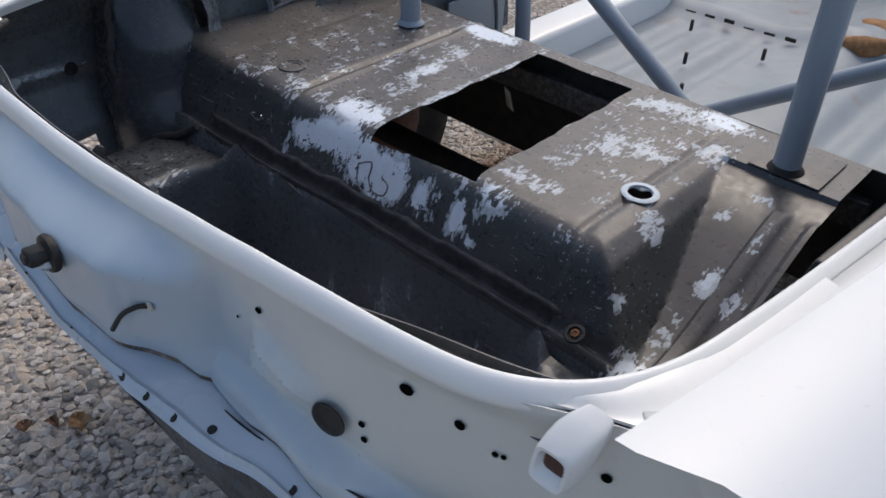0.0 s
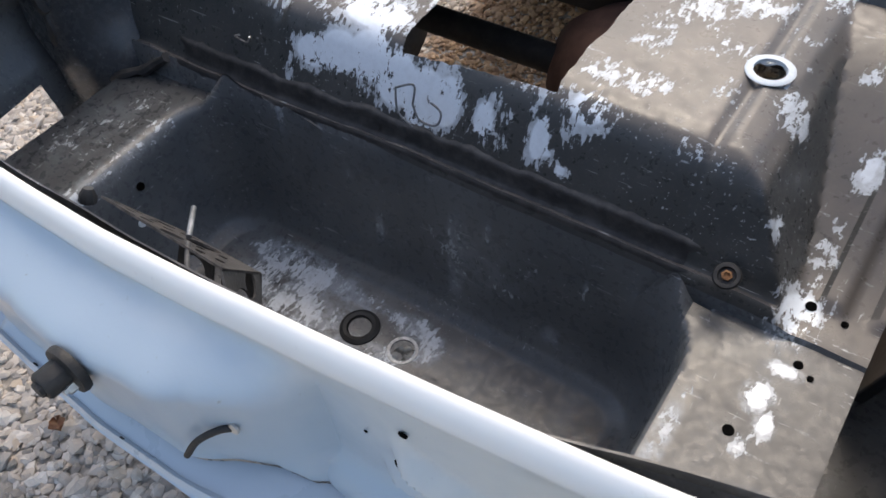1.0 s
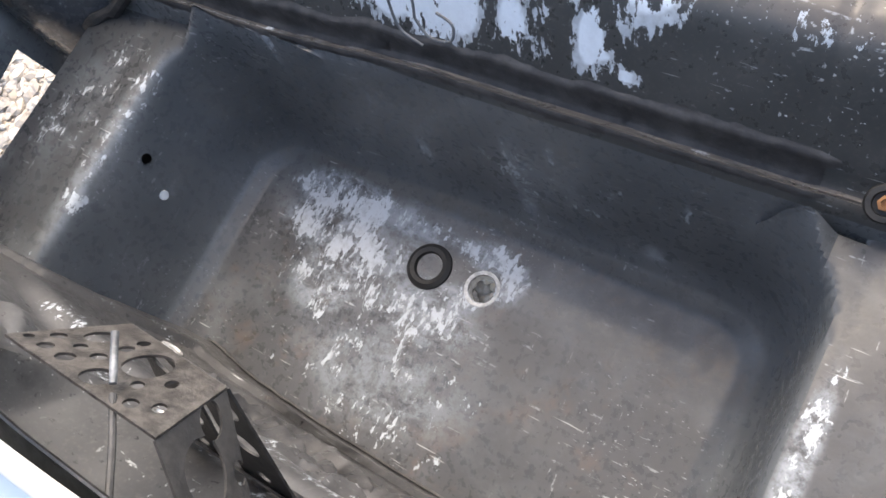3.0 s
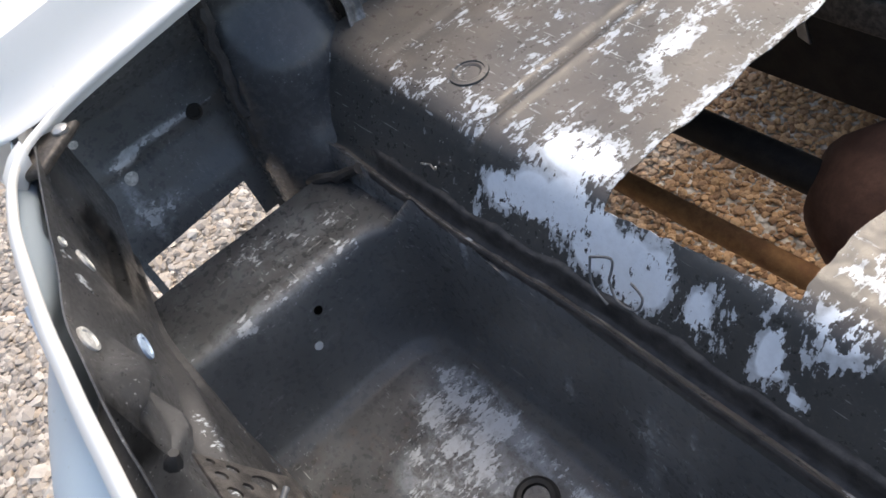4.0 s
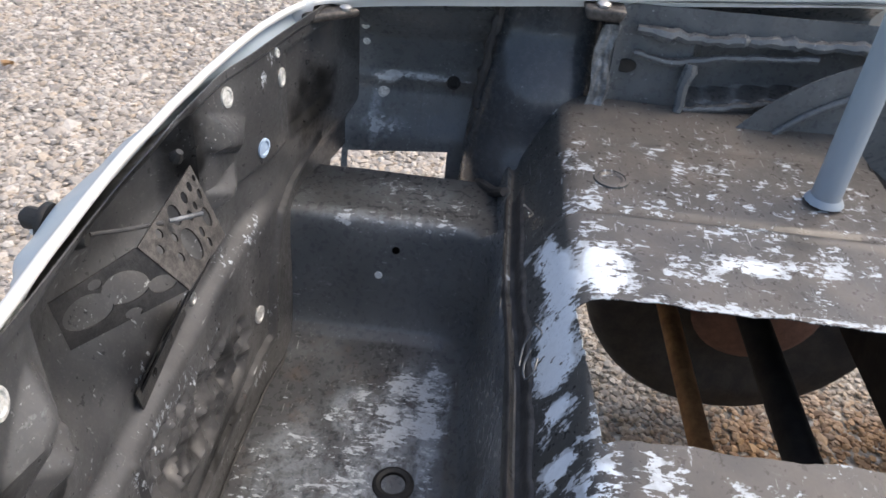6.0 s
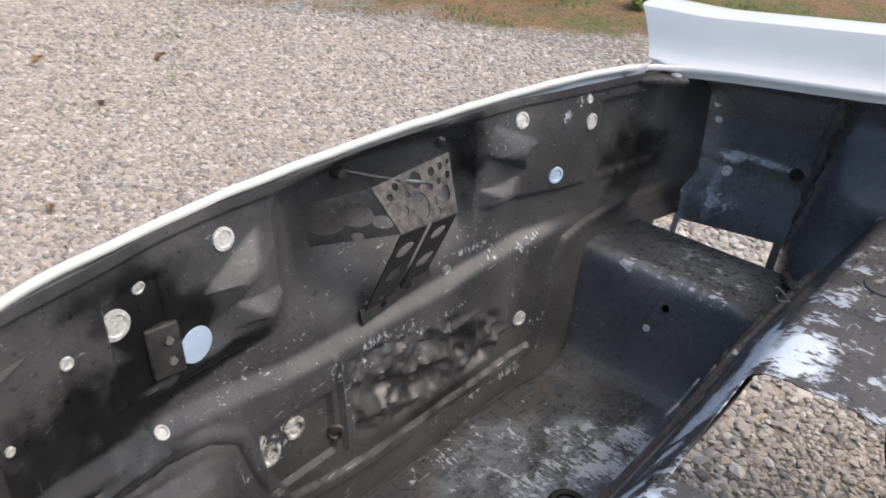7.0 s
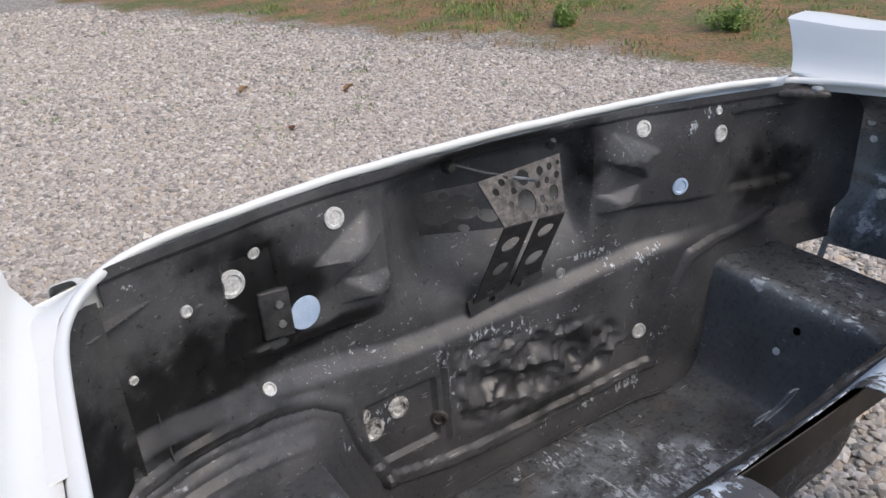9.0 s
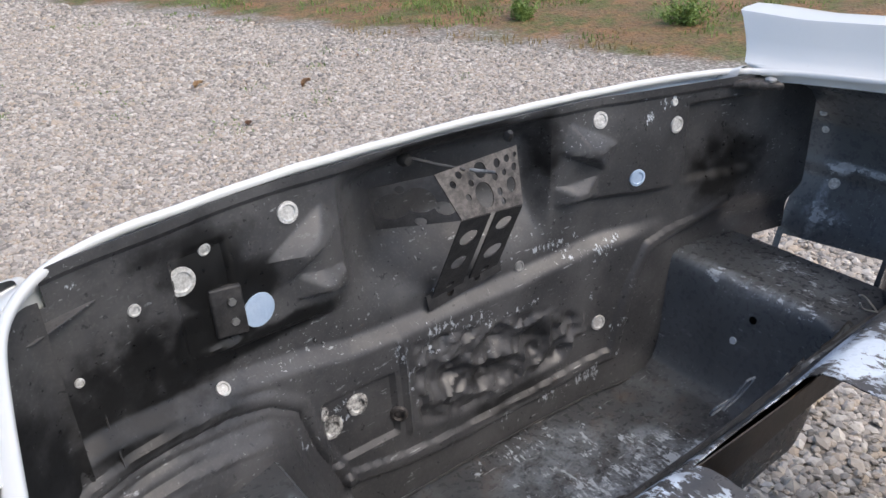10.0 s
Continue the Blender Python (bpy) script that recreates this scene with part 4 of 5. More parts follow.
def make_rim():
    p = rim_path()
    d = np.gradient(p, axis=0)
    d /= np.linalg.norm(d, axis=1, keepdims=True)
    out = np.stack([-d[:, 1], d[:, 0]], -1)
    if out[len(out) // 2][1] > 0:
        out = -out
    section = [(0.002, -0.007), (0.0, -0.004), (0.0005, -0.001), (0.003, 0.0015), (0.008, 0.002), (0.014, 0.0), (0.020, -0.004), (0.0248, -0.009), (0.0272, -0.0145), (0.0268, -0.019), (0.0235, -0.021), (0.0215, -0.012), (0.016, -0.005), (0.010, -0.002), (0.005, -0.002), (0.003, -0.004), (0.004, -0.007)]
    n, k = len(p), len(section)
    verts, faces = [], []
    for i in range(n):
        z = float(rim_z(p[i, 0], p[i, 1])) + 0.0005 * math.sin(i * 0.5) * math.sin(i * 0.13)
        verts += [(p[i, 0] + out[i, 0] * 0.62 * a, p[i, 1] + out[i, 1] * 0.62 * a, z + b) for a, b in section]
    for i in range(n - 1):
        for j in range(k):
            m = (j + 1) % k
            faces.append((i * k + j, i * k + m, (i + 1) * k + m, (i + 1) * k + j))
    return mesh_part("rim", verts, faces, WHITE, car, "rolled white rim of the luggage opening", sharp=60)


rim = make_rim()


# ---- rear fenders with their fins
def make_fender(sign, name, label):
    sec = [(0.016, -0.008), (0.030, -0.006), (0.046, 0.008), (0.054, 0.030), (0.060, 0.059), (0.064, 0.067), (0.078, 0.069), (0.12, 0.070), (0.17, 0.060), (0.205, 0.035), (0.225, -0.005), (0.235, -0.08), (0.236, -0.2), (0.228, -0.33)]
    rear = [0.20, 0.19, 0.165, 0.135, 0.106, 0.097, 0.096, 0.110, 0.118, 0.12, 0.125, 0.13, 0.14, 0.15]
    if sign < 0:
        rear = [0.150, 0.132, 0.122, 0.112, 0.098, 0.090, 0.086, 0.085, 0.09, 0.095, 0.10, 0.105, 0.115, 0.13]
    if sign < 0:
        sec = [(a, b) for a, b in sec[:-1]]
    ys = np.linspace(0, 1, 60)
    verts, faces = [], []
    k = len(sec)
    for t in ys:
        for (a, b), r in zip(sec, rear):
            y = r + (1.75 - r) * t
            base = float(np.interp(y, [0.1, 0.25, 0.40, 0.563, 1.1], [0.505, 0.530, 0.555, 0.574, 0.63])) if sign > 0 else 0.596 + 0.13 * max(0.0, y - 0.22)
            base = min(base, 0.70)
            x = sign * (base + a)
            z = float(rim_z(sign * 0.58, min(y, 1.2))) + b + (0.008 if b > 0.05 and sign > 0 else 0) * math.exp(-((y - 0.06) / 0.07) ** 2)
            verts.append((x, y, z))
    for i in range(len(ys) - 1):
        for j in range(k - 1):
            faces.append((i * k + j, i * k + j + 1, (i + 1) * k + j + 1, (i + 1) * k + j))
    # the rear end is folded in and closed a little way inside
    n0 = len(verts)
    cx, cz = sum(v[0] for v in verts[:k]) / k, sum(v[2] for v in verts[:k]) / k
    for j in range(k):
        x, y, z = verts[j]
        verts.append((cx + 0.90 * (x - cx), y + 0.012, cz + 0.90 * (z - cz)))
    for j in range(k):
        x, y, z = verts[j]
        verts.append((cx + 0.75 * (x - cx), y + 0.05, cz + 0.75 * (z - cz)))
    for j in range(k - 1):
        faces += [(j, n0 + j, n0 + j + 1, j + 1), (n0 + j, n0 + k + j, n0 + k + j + 1, n0 + j + 1)]
    faces.append(tuple(n0 + k + j for j in range(k)))
    bm = bmesh.new()
    vs = [bm.verts.new(v) for v in verts]
    for f in faces:
        bm.faces.new([vs[q] for q in f])
    ob = part(name, bm, WHITE, car, label, sharp=50)
    sol = ob.modifiers.new("thickness", "SOLIDIFY")
    sol.thickness, sol.offset = 0.0012, 0
    return ob


def corner_skin():
    """White skin between the rim's rounded corner and the fender."""
    p = rim_path()
    d = np.gradient(p, axis=0)
    d /= np.linalg.norm(d, axis=1, keepdims=True)
    out = np.stack([-d[:, 1], d[:, 0]], -1)
    out = -out if out[len(out) // 2][1] > 0 else out
    keep = np.where((p[:, 0] > 0.468) & (p[:, 1] < 0.46))[0]

    def f(u, v):
        i = keep[np.clip(np.round(u).astype(int), 0, len(keep) - 1)]
        r = 0.010 + 0.082 * v * ss(len(keep) - 1.0, len(keep) - 6.0, u)
        x = p[i, 0] + out[i, 0] * r
        y = np.maximum(p[i, 1] + out[i, 1] * r, outer_y(x, 0.886 + 0 * x) + 0.003)
        return x, y, rim_z(p[i, 0], p[i, 1]) - 0.0035 - 0.006 * ss(0, 0.4, v) + 0.0035 * bell(u - 0.55 * len(keep), 1.2) + 0.003 * bell(u - 0.62 * len(keep), 0.8)
    return sheet("corner_skin", np.arange(len(keep), dtype=float), lines((0, 0.06), 1.0), f, WHITE, car, "crinkled white skin at the rim's corner")


corner_skin()
make_fender(1, "right_fender", "smooth white rear fender with a tail fin")
make_fender(-1, "left_fender", "white rear fender with a tail fin")


# ---- side walls of the luggage bay
def left_wall(u, v):
    z = v
    x = np.interp(z, [0.44, 0.49, 0.56, 0.65, 0.75, 0.82, 0.87], [-0.715, -0.72, -0.742, -0.778, -0.772, -0.72, -0.622])
    x = x - 0.10 * np.clip(u - 0.25, 0, 1) * ss(0.75, 0.86, z)
    x = x + 0.006 * bell(z - 0.675 - 0.05 * (u - 0.3), 0.012) + 0.002 * lump(0 * x, u, z, 0.08, 4.0)
    return x, u, z + 0.06 * np.clip(u - 0.2, 0, 2) * ss(0.6, 0.86, z) - 0.017 + 0.10 * np.clip(u - 0.19, 0, 0.2) * ss(0.62, 0.54, z)


def left_cut(u, v):
    return (u > 0.190) & (u < 0.376) & (v < 0.535) | (v < 0.47) & (u < 0.4)


LEFT_WEAR = blobs([(-0.77, 0.25, 0.655, 0.05, 0.02, 0.010, 0.8), (-0.77, 0.31, 0.665, 0.05, 0.07, 0.006, 0.75), (-0.76, 0.235, 0.58, 0.05, 0.01, 0.05, 0.62), (-0.75, 0.25, 0.57, 0.05, 0.04, 0.02, 0.52)])
left_inner = sheet("left_wall", lines((0.178, 0.006), (0.40, 0.012), 1.05), lines((0.45, 0.005), 0.868), left_wall, BLACK, car, "black inner side wall with a square opening low down", cut=left_cut, wear_shade=LEFT_WEAR, flip=True)


def right_wall(u, v):
    x = np.interp(v, [0.45, 0.56, 0.70, 0.80, 0.868], [0.62, 0.66, 0.68, 0.64, 0.545])
    return x + 0.075 * (u - 0.30) * ss(0.7, 0.86, v), u, v + 0.026


sheet("right_wall", lines((0.23, 0.02), 1.05), lines((0.45, 0.02), 0.858), right_wall, BLACK, car, "black inner side wall")
# Its colour is darkened in the middle to paint the rear corner's shade.
sheet("corner_closing", lines((0.50, 0.01), 0.62), lines((0.45, 0.02), 0.875), lambda u, v: (u, 0.195 + 0.8 * np.clip(u - 0.51, 0, 1) + 0 * v, v), PANEL, car, wear_shade=blobs([(0.56, 0.22, 0.66, 0.08, 0.1, 0.16, -0.6)]))
trim_board = block("trim_board", [(0.464, 0.50, 0.50), (0.478, 0.50, 0.50), (0.478, 1.05, 0.50), (0.464, 1.05, 0.50), (0.545, 0.50, 0.862), (0.559, 0.50, 0.862), (0.612, 1.05, 0.885), (0.598, 1.05, 0.885)], BOARD, car, "smooth black side trim board", 0.003)
sheet("pocket_floor", lines((0.44, 0.03), 0.70), lines((0.19, 0.05), 1.05), lambda u, v: (u, v, 0.47 + 0 * u), BLACK, car, "black pocket floor beside the ledge")
tube("board_seam", [(0.4735, 0.60, 0.575), (0.500, 0.80, 0.655), (0.530, 1.02, 0.735)], 0.0016, NEAR_BLACK, trim_board, "thin seam", 6)


# ---- wheel arch bulge and the side structure ahead of it
def arch_surface(u, v):
    """u: turn round the bulge, v: height."""
    r = 0.118 - 0.062 * ss(0.69, 0.81, v)
    x = -0.748 + r * np.cos(u) ** 0.7 + 0.035 * ss(0.64, 0.55, v)
    y = 0.522 + (0.095 + 0.015 * ss(0.75, 0.6, v)) * np.sin(u) + 0.05 * (v - 0.70) * (np.sin(u) < 0)
    return x + 0.003 * lump(x, y, v, 0.06, 9.0), y + 0 * v, v


wheel_arch = sheet("wheel_arch", lines((-1.56, 0.06), 1.56), lines((0.50, 0.012), 0.866), arch_surface, GLOSSY, car, "black rounded wheel arch bulge with sealer along its seams", wear_shade=blobs([(-0.60, 0.56, 0.70, 0.03, 0.05, 0.03, 0.4)]))
rng = random.Random(5)


def bead(name, pts, r, material, parent, label=""):
    """A lumpy run of seam sealer."""
    fine = []
    for a, b in zip(pts, pts[1:]):
        a, b = Vector(a), Vector(b)
        n = max(2, int((b - a).length / 0.012))
        fine += [a.lerp(b, k / n) + Vector((rng.uniform(-1, 1), rng.uniform(-1, 1), rng.uniform(-1, 1))) * r * 0.3 for k in range(n)]
    fine.append(Vector(pts[-1]))
    rs = [r * rng.uniform(0.7, 1.25) for _ in fine]
    return tube(name, fine, lambda t: rs[min(int(t * (len(rs) - 1) + 0.5), len(rs) - 1)], material, parent, label, 8)


bead("seam_sealer", [(-0.690, 0.415, 0.50), (-0.695, 0.418, 0.60), (-0.695, 0.425, 0.72), (-0.69, 0.436, 0.80), (-0.68, 0.445, 0.86)], 0.009, SEALER, car)
bead("seam_sealer", [(-0.66, 0.425, 0.53), (-0.61, 0.445, 0.555), (-0.565, 0.470, 0.566), (-0.53, 0.482, 0.592)], 0.008, SEALER, car)


def sealed_seam(u, v):
    """Brushed sealer along the foot of the shelf's rear face: two ragged ridges."""
    y = 0.4795 + 0.012 * ss(-0.36, -0.08, u) + 0.042 * v
    ragged = 0.66 + 0.07 * lump(u, 0 * u, 0 * u, 0.05, 4.0) + 0.03 * lump(u, 0 * u, 0 * u, 0.013, 7.0)
    lift = 0.0022 * bell(v - 0.14, 0.05) + 0.0040 * ss(0.10, 0.02, np.abs(v - ragged)) - 0.0006
    lift = lift + 0.0016 * lump(u, v * 0.04, 0 * u, 0.020, 9.0) * ss(0.5, 0.6, v) + 0.0008 * lump(u, v * 0.04, 0 * u, 0.008, 2.0)
    lift = np.where((v > 0.1) & (v < 0.72), np.maximum(lift, 0.0010), lift - 0.0012 * ss(0.72, 0.9, v))
    lift = lift - 0.006 * ss(0.25, 0.292, u) - 0.006 * ss(-0.505, -0.53, u)
    lift = np.where((v < 0.02) | (v > 0.98), -0.003, lift)
    return u, y - 0.75 * lift, bay_z(u, y) + 0.66 * lift


sheet("seam_sealer", lines((-0.53, 0.004), 0.295), lines((0, 0.035), 1.0), sealed_seam, SEALER, car, "brushed black sealer along the seam", thick=0)
bead("seam_sealer", [(x, float(panel_y(np.array([x]), np.array([0.352]))[0]) + 0.004, 0.348 + 0.02 * max(0.0, abs(x + 0.08) - 0.25)) for x in np.linspace(-0.36, 0.22, 24)], 0.0018, SEALER, car, "rusty dirt and sealer along the floor joint")
strap = sheet("side_strap", lines((0, 0.05), 1.0), lines((0, 0.05), 1.0), lambda u, v: (-0.634 - 0.020 * v + 0.008 * np.abs(u - 0.45) - 0.020 * ss(0.75, 1.0, u) + 0.004 * lump(u, v * 2, 0 * u, 0.22, 3.0), 0.592 + 0.034 * u + 0.010 * v + 0.004 * np.sin(7 * v), 0.700 + 0.140 * v), STRAP, car, "scraped grey welded side strap", thick=0.002)
turned("dark_opening", [(0.017, 0), (0.015, 0.002), (0, 0.001)], NEAR_BLACK, car, (-0.664, 0.652, 0.772), (1, 0, 0.05), "dark opening behind the strap", 20, 0.7)
sheet("side_panel", lines((0.625, 0.01), 1.10), lines((0.685, 0.006), 0.872), lambda u, v: (-0.652 - 0.035 * ss(0.755, 0.77, u) * ss(0.715, 0.725, v - 0.12 * np.clip(u - 0.76, 0, 1)) * ss(0.83, 0.815, v) - 0.02 * ss(0.62, 0.65, u) - 0.04 * (u - 0.7) + 0.003 * lump(u, v, 0 * u, 0.05, 8.0), u, v), BLACK, car, "black side panel with a pressed recess", flip=True)
bead("pressed_rib", [(-0.645, 0.745, 0.712), (-0.652, 0.750, 0.76), (-0.655, 0.752, 0.79)], 0.010, BLACK, car)
bead("pressed_rib", [(-0.648, 0.745, 0.712), (-0.655, 0.84, 0.726), (-0.665, 0.96, 0.745), (-0.672, 1.08, 0.755)], 0.006, BLACK, car)
bead("pressed_rib", [(-0.655, 0.655, 0.835), (-0.665, 0.76, 0.828), (-0.675, 0.90, 0.832), (-0.685, 1.08, 0.836)], 0.010, BLACK, car)
bead("pressed_rib", [(-0.655, 0.655, 0.800), (-0.662, 0.72, 0.785), (-0.668, 0.80, 0.800), (-0.676, 0.95, 0.810)], 0.006, BLACK, car)
tab = block("hanging_tab", [(-0.668, 0.572, 0.852), (-0.625, 0.572, 0.852), (-0.625, 0.625, 0.852), (-0.668, 0.625, 0.852), (-0.668, 0.565, 0.872), (-0.625, 0.565, 0.872), (-0.625, 0.632, 0.872), (-0.668, 0.632, 0.872)], BRACKET, car, "grey tab with a bolt under the rim", 0.006)
turned("bolt", [(0.011, 0), (0.011, 0.004), (0.008, 0.006), (0, 0.006)], STEEL, tab, (-0.640, 0.595, 0.873), (0.1, 0, 1), "", 6)
striker = block("corner_bracket", [(-0.60, 0.170, 0.835), (-0.545, 0.150, 0.835), (-0.535, 0.172, 0.835), (-0.585, 0.235, 0.835), (-0.60, 0.170, 0.848), (-0.545, 0.150, 0.848), (-0.535, 0.172, 0.848), (-0.585, 0.235, 0.848)], BRACKET, car, "dull grey corner bracket", 0.005)
turned("stop", [(0.009, 0), (0.009, 0.004), (0.006, 0.006), (0, 0.006)], STEEL, striker, (-0.578, 0.212, 0.847), (0, 0, 1), "worn metal stop", 18)
block("corner_gusset", [(0.445, 0.156, 0.838), (0.50, 0.160, 0.841), (0.548, 0.205, 0.841), (0.515, 0.205, 0.841), (0.445, 0.156, 0.8395), (0.50, 0.160, 0.8425), (0.548, 0.205, 0.8425), (0.515, 0.205, 0.8425)], PANEL, car, "scratched corner gusset under the rim", 0.0004)


# wheelhouse beside the cabin, with a raised half-round edge
def house(u, v):
    return -0.625 + 0.010 * ss(0.29, 0.31, v) - 0.012 * ss(0.22, 0.16, v) + 0 * u, 1.13 + v * np.cos(u), 0.50 + v * np.sin(u)


wheelhouse = sheet("wheelhouse", lines((0, 0.05), math.pi), lines((0.0, 0.02), 0.36), house, BLACK, car, "dark half-round wheelhouse panel")
tube("edge_roll", [(-0.612, 1.13 + 0.31 * math.cos(a), 0.50 + 0.31 * math.sin(a)) for a in np.linspace(0, math.pi, 40)], 0.006, BLACK, wheelhouse)
box("pale_patch", -0.618, -0.612, 1.25, 1.47, 0.42, 0.615, CABIN, car, "patch of bare pale paint", 0.002)


# ---- cabin: floor, sills, tunnel, roll bars
def cabin_floor(u, v):
    z = 0.33 + 0.008 * np.sin(u * 2 * math.pi / 0.11) * ss(1.65, 1.75, v) * ss(2.35, 2.25, v) * ss(0.10, 0.16, np.abs(u + 0.05))
    z = z + 0.04 * bell(v - 2.42, 0.05) + 0.06 * bell(u - 0.02, 0.12) * ss(1.7, 2.0, v) + 0.08 * ss(1.45, 1.25, v)
    z = z + 0.05 * ss(0.33, 0.5, u) * ss(1.9, 1.6, v)
    return u, v, z + 0.004 * lump(u, v, 0 * u, 0.15, 6.0)


sheet("cabin_floor", lines((-0.66, 0.011), 0.70), lines((1.42, 0.03), 3.6), cabin_floor, CABIN, car, "pale grey-blue cabin floor with pressed ribs and rust spots")
box("door_sill", -0.72, -0.60, 1.50, 3.4, 0.12, 0.425, WHITE, car, "white door sill", 0.02)
box("door_sill", 0.66, 0.78, 1.50, 3.4, 0.12, 0.425, WHITE, car, "white door sill", 0.02)
sheet("firewall", lines((-0.68, 0.04), 0.72), lines((0, 0.1), 1), lambda u, v: (u, 3.6 - 0.25 * v + 0 * u, 0.34 + 0.5 * v), CABIN, car, "grey firewall")
for sx, sy in ((-0.30, 1.95), (-0.42, 2.2), (-0.15, 2.15), (-0.2, 1.75)):
    turned("stud", [(0.006, 0), (0.006, 0.035), (0, 0.036)], RUBBER, car, (sx, sy, 0.35), (0, 0, 1), "dark seat stud", 8)
tube("rust_patch", [(-0.02, 2.36, 0.385), (0.06, 2.34, 0.40), (0.12, 2.38, 0.41)], lambda t: 0.02 + 0.015 * math.sin(math.pi * t), RUST, car, "rusty weld patch", 10)

for k in range(9):
    box("floor_slot", -0.52 + 0.07 * k, -0.485 + 0.07 * k, 2.345, 2.352, 0.352, 0.356 + 0.004 * (k % 3), NEAR_BLACK, car, "black slot in the floor seam", 0.001)
for px, py, sx in ((-0.02, 2.36, 0.06), (0.05, 2.62, 0.09)):
    turned("rust_spot", [(sx, -0.002), (sx * 0.9, 0.0025), (sx * 0.5, 0.004), (0, 0.004)], RUST, car, (px, py, float(cabin_floor(np.array([px]), np.array([py]))[2][0]) + 0.001), (0, 0, 1), "patch of surface rust", 20, 0.5)
BAR = 0.0205
tube("roll_bar", [(0.371, 0.922, 0.706), (0.368, 0.922, 1.0), (0.366, 0.922, 1.25), (0.33, 0.91, 1.40), (0.20, 0.915, 1.45), (-0.25, 0.935, 1.45), (-0.39, 0.94, 1.40), (-0.420, 0.922, 1.25), (-0.418, 0.921, 1.0), (-0.415, 0.920, 0.706)], BAR, CAGE, car, "grey painted main roll hoop", 20, True, 8)
for fx, fy in ((0.371, 0.922), (-0.415, 0.920)):
    if fx > 0:
        box("foot_plate", fx - 0.05, fx + 0.06, fy - 0.022, fy + 0.085, 0.7065, 0.7095, SHELF, car, "welded foot plate", 0.001)
    turned("weld", [(BAR + 0.007, 0), (BAR + 0.004, 0.005), (BAR + 0.0005, 0.009)], NEAR_BLACK if fx > 0 else CAGE, car, (fx, fy, 0.7095), (0, 0, 1), "weld bead at the bar's foot")
tube("diagonal_bar", [(0.08, 1.50, 0.345), (-0.12, 1.50, 0.486), (-0.62, 1.50, 0.815)], BAR, CAGE, car, "grey painted diagonal bar", 20)
tube("cross_bar", [(-0.12, 1.60, 0.36), (0.58, 1.60, 0.822)], BAR, CAGE, car, "grey painted cross bar", 20)
tube("side_bar", [(-0.405, 1.30, 0.40), (-0.43, 1.30, 0.74), (-0.50, 1.30, 1.35)], BAR * 0.9, CAGE, car, "grey painted side bar", 20)

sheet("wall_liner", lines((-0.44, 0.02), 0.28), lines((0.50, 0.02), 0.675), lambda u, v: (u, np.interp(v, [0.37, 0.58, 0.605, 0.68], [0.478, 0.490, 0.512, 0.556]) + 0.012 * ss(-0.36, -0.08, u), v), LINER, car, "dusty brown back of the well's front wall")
# ---- under the shelf: axle, wheel, rods
axle = tube("axle_tube", [(-0.56, 0.915, 0.44), (-0.12, 0.918, 0.44), (0.0, 0.93, 0.43), (0.55, 0.945, 0.42)], 0.0255, NEAR_BLACK, car, "black rear axle tube")
turned("axle_housing", [(0, -0.12), (0.05, -0.11), (0.10, -0.07), (0.125, 0), (0.10, 0.07), (0.05, 0.11), (0, 0.12)], BROWN, axle, (-0.02, 0.95, 0.42), (0, 1, 0), "brown rusty axle housing", 28)
tube("tie_rod", [(-0.54, 0.79, 0.40), (0.16, 0.80, 0.41)], 0.017, RUST, car, "rusty orange rod", 12)
for wx in (-0.57, 0.57):
    s = -1 if wx < 0 else 1
    wheel = turned("wheel", [(0.0, -0.01), (0.06, -0.012), (0.13, -0.004), (0.19, -0.012), (0.205, -0.02), (0.262, -0.012), (0.282, 0.01), (0.288, 0.03), (0.288, 0.12), (0.28, 0.145), (0.2, 0.15), (0, 0.13)], NEAR_BLACK, car, (wx, 0.945, 0.40), (s, 0, 0), "dark dirty rear wheel", 48)
    turned("brake_drum", [(0.11, 0.0), (0.115, -0.035), (0.10, -0.045), (0, -0.045)], BROWN, wheel, (wx - s * 0.012, 0.945, 0.42), (s, 0, 0), "rusty brake drum", 32)
box("cross_member", -0.50, 0.48, 1.012, 1.06, 0.605, 0.655, BRACKET, car, "dusty cross member below the shelf", 0.004)
# Pale diamond added where light shows through a hole in the bulkhead.
block("bright_hole_patch", [(-0.245, 1.036, 0.548), (-0.225, 1.036, 0.540), (-0.225, 1.040, 0.540), (-0.245, 1.040, 0.548), (-0.255, 1.034, 0.590), (-0.237, 1.034, 0.582), (-0.237, 1.038, 0.582), (-0.255, 1.038, 0.590)], STEEL, car, "pale patch standing in for light through a hole", 0.001)

# ---- pieces on the shelf and the floor
turned("rubber_ring", [(0.0255, 0.0), (0.0245, 0.0022), (0.0205, 0.0026), (0.0195, 0.0012), (0.0165, 0.0016), (0.014, 0.0), (0.013, -0.004), (0, -0.004)], SHELF, rear_shelf, (-0.415, 0.622, 0.7055), (0, 0, 1), "black rubber ring plug", 32)
turned("bare_ring", [(0.0275, 0.0004), (0.026, 0.0016), (0.0185, 0.0016), (0.018, -0.002)], BARE, rear_shelf, (0.252, 0.713, 0.7058), (0, 0, 1), "bare pale ring round an open hole", 32)
turned("rubber_plug", [(0.030, 0.0), (0.029, 0.004), (0.024, 0.007), (0.0185, 0.0055), (0.0165, 0.0), (0.016, -0.008), (0, -0.008)], RUBBER, trunk_floor, (-0.127, 0.366, 0.3435), (0, 0, 1), "black rubber drain plug", 32)
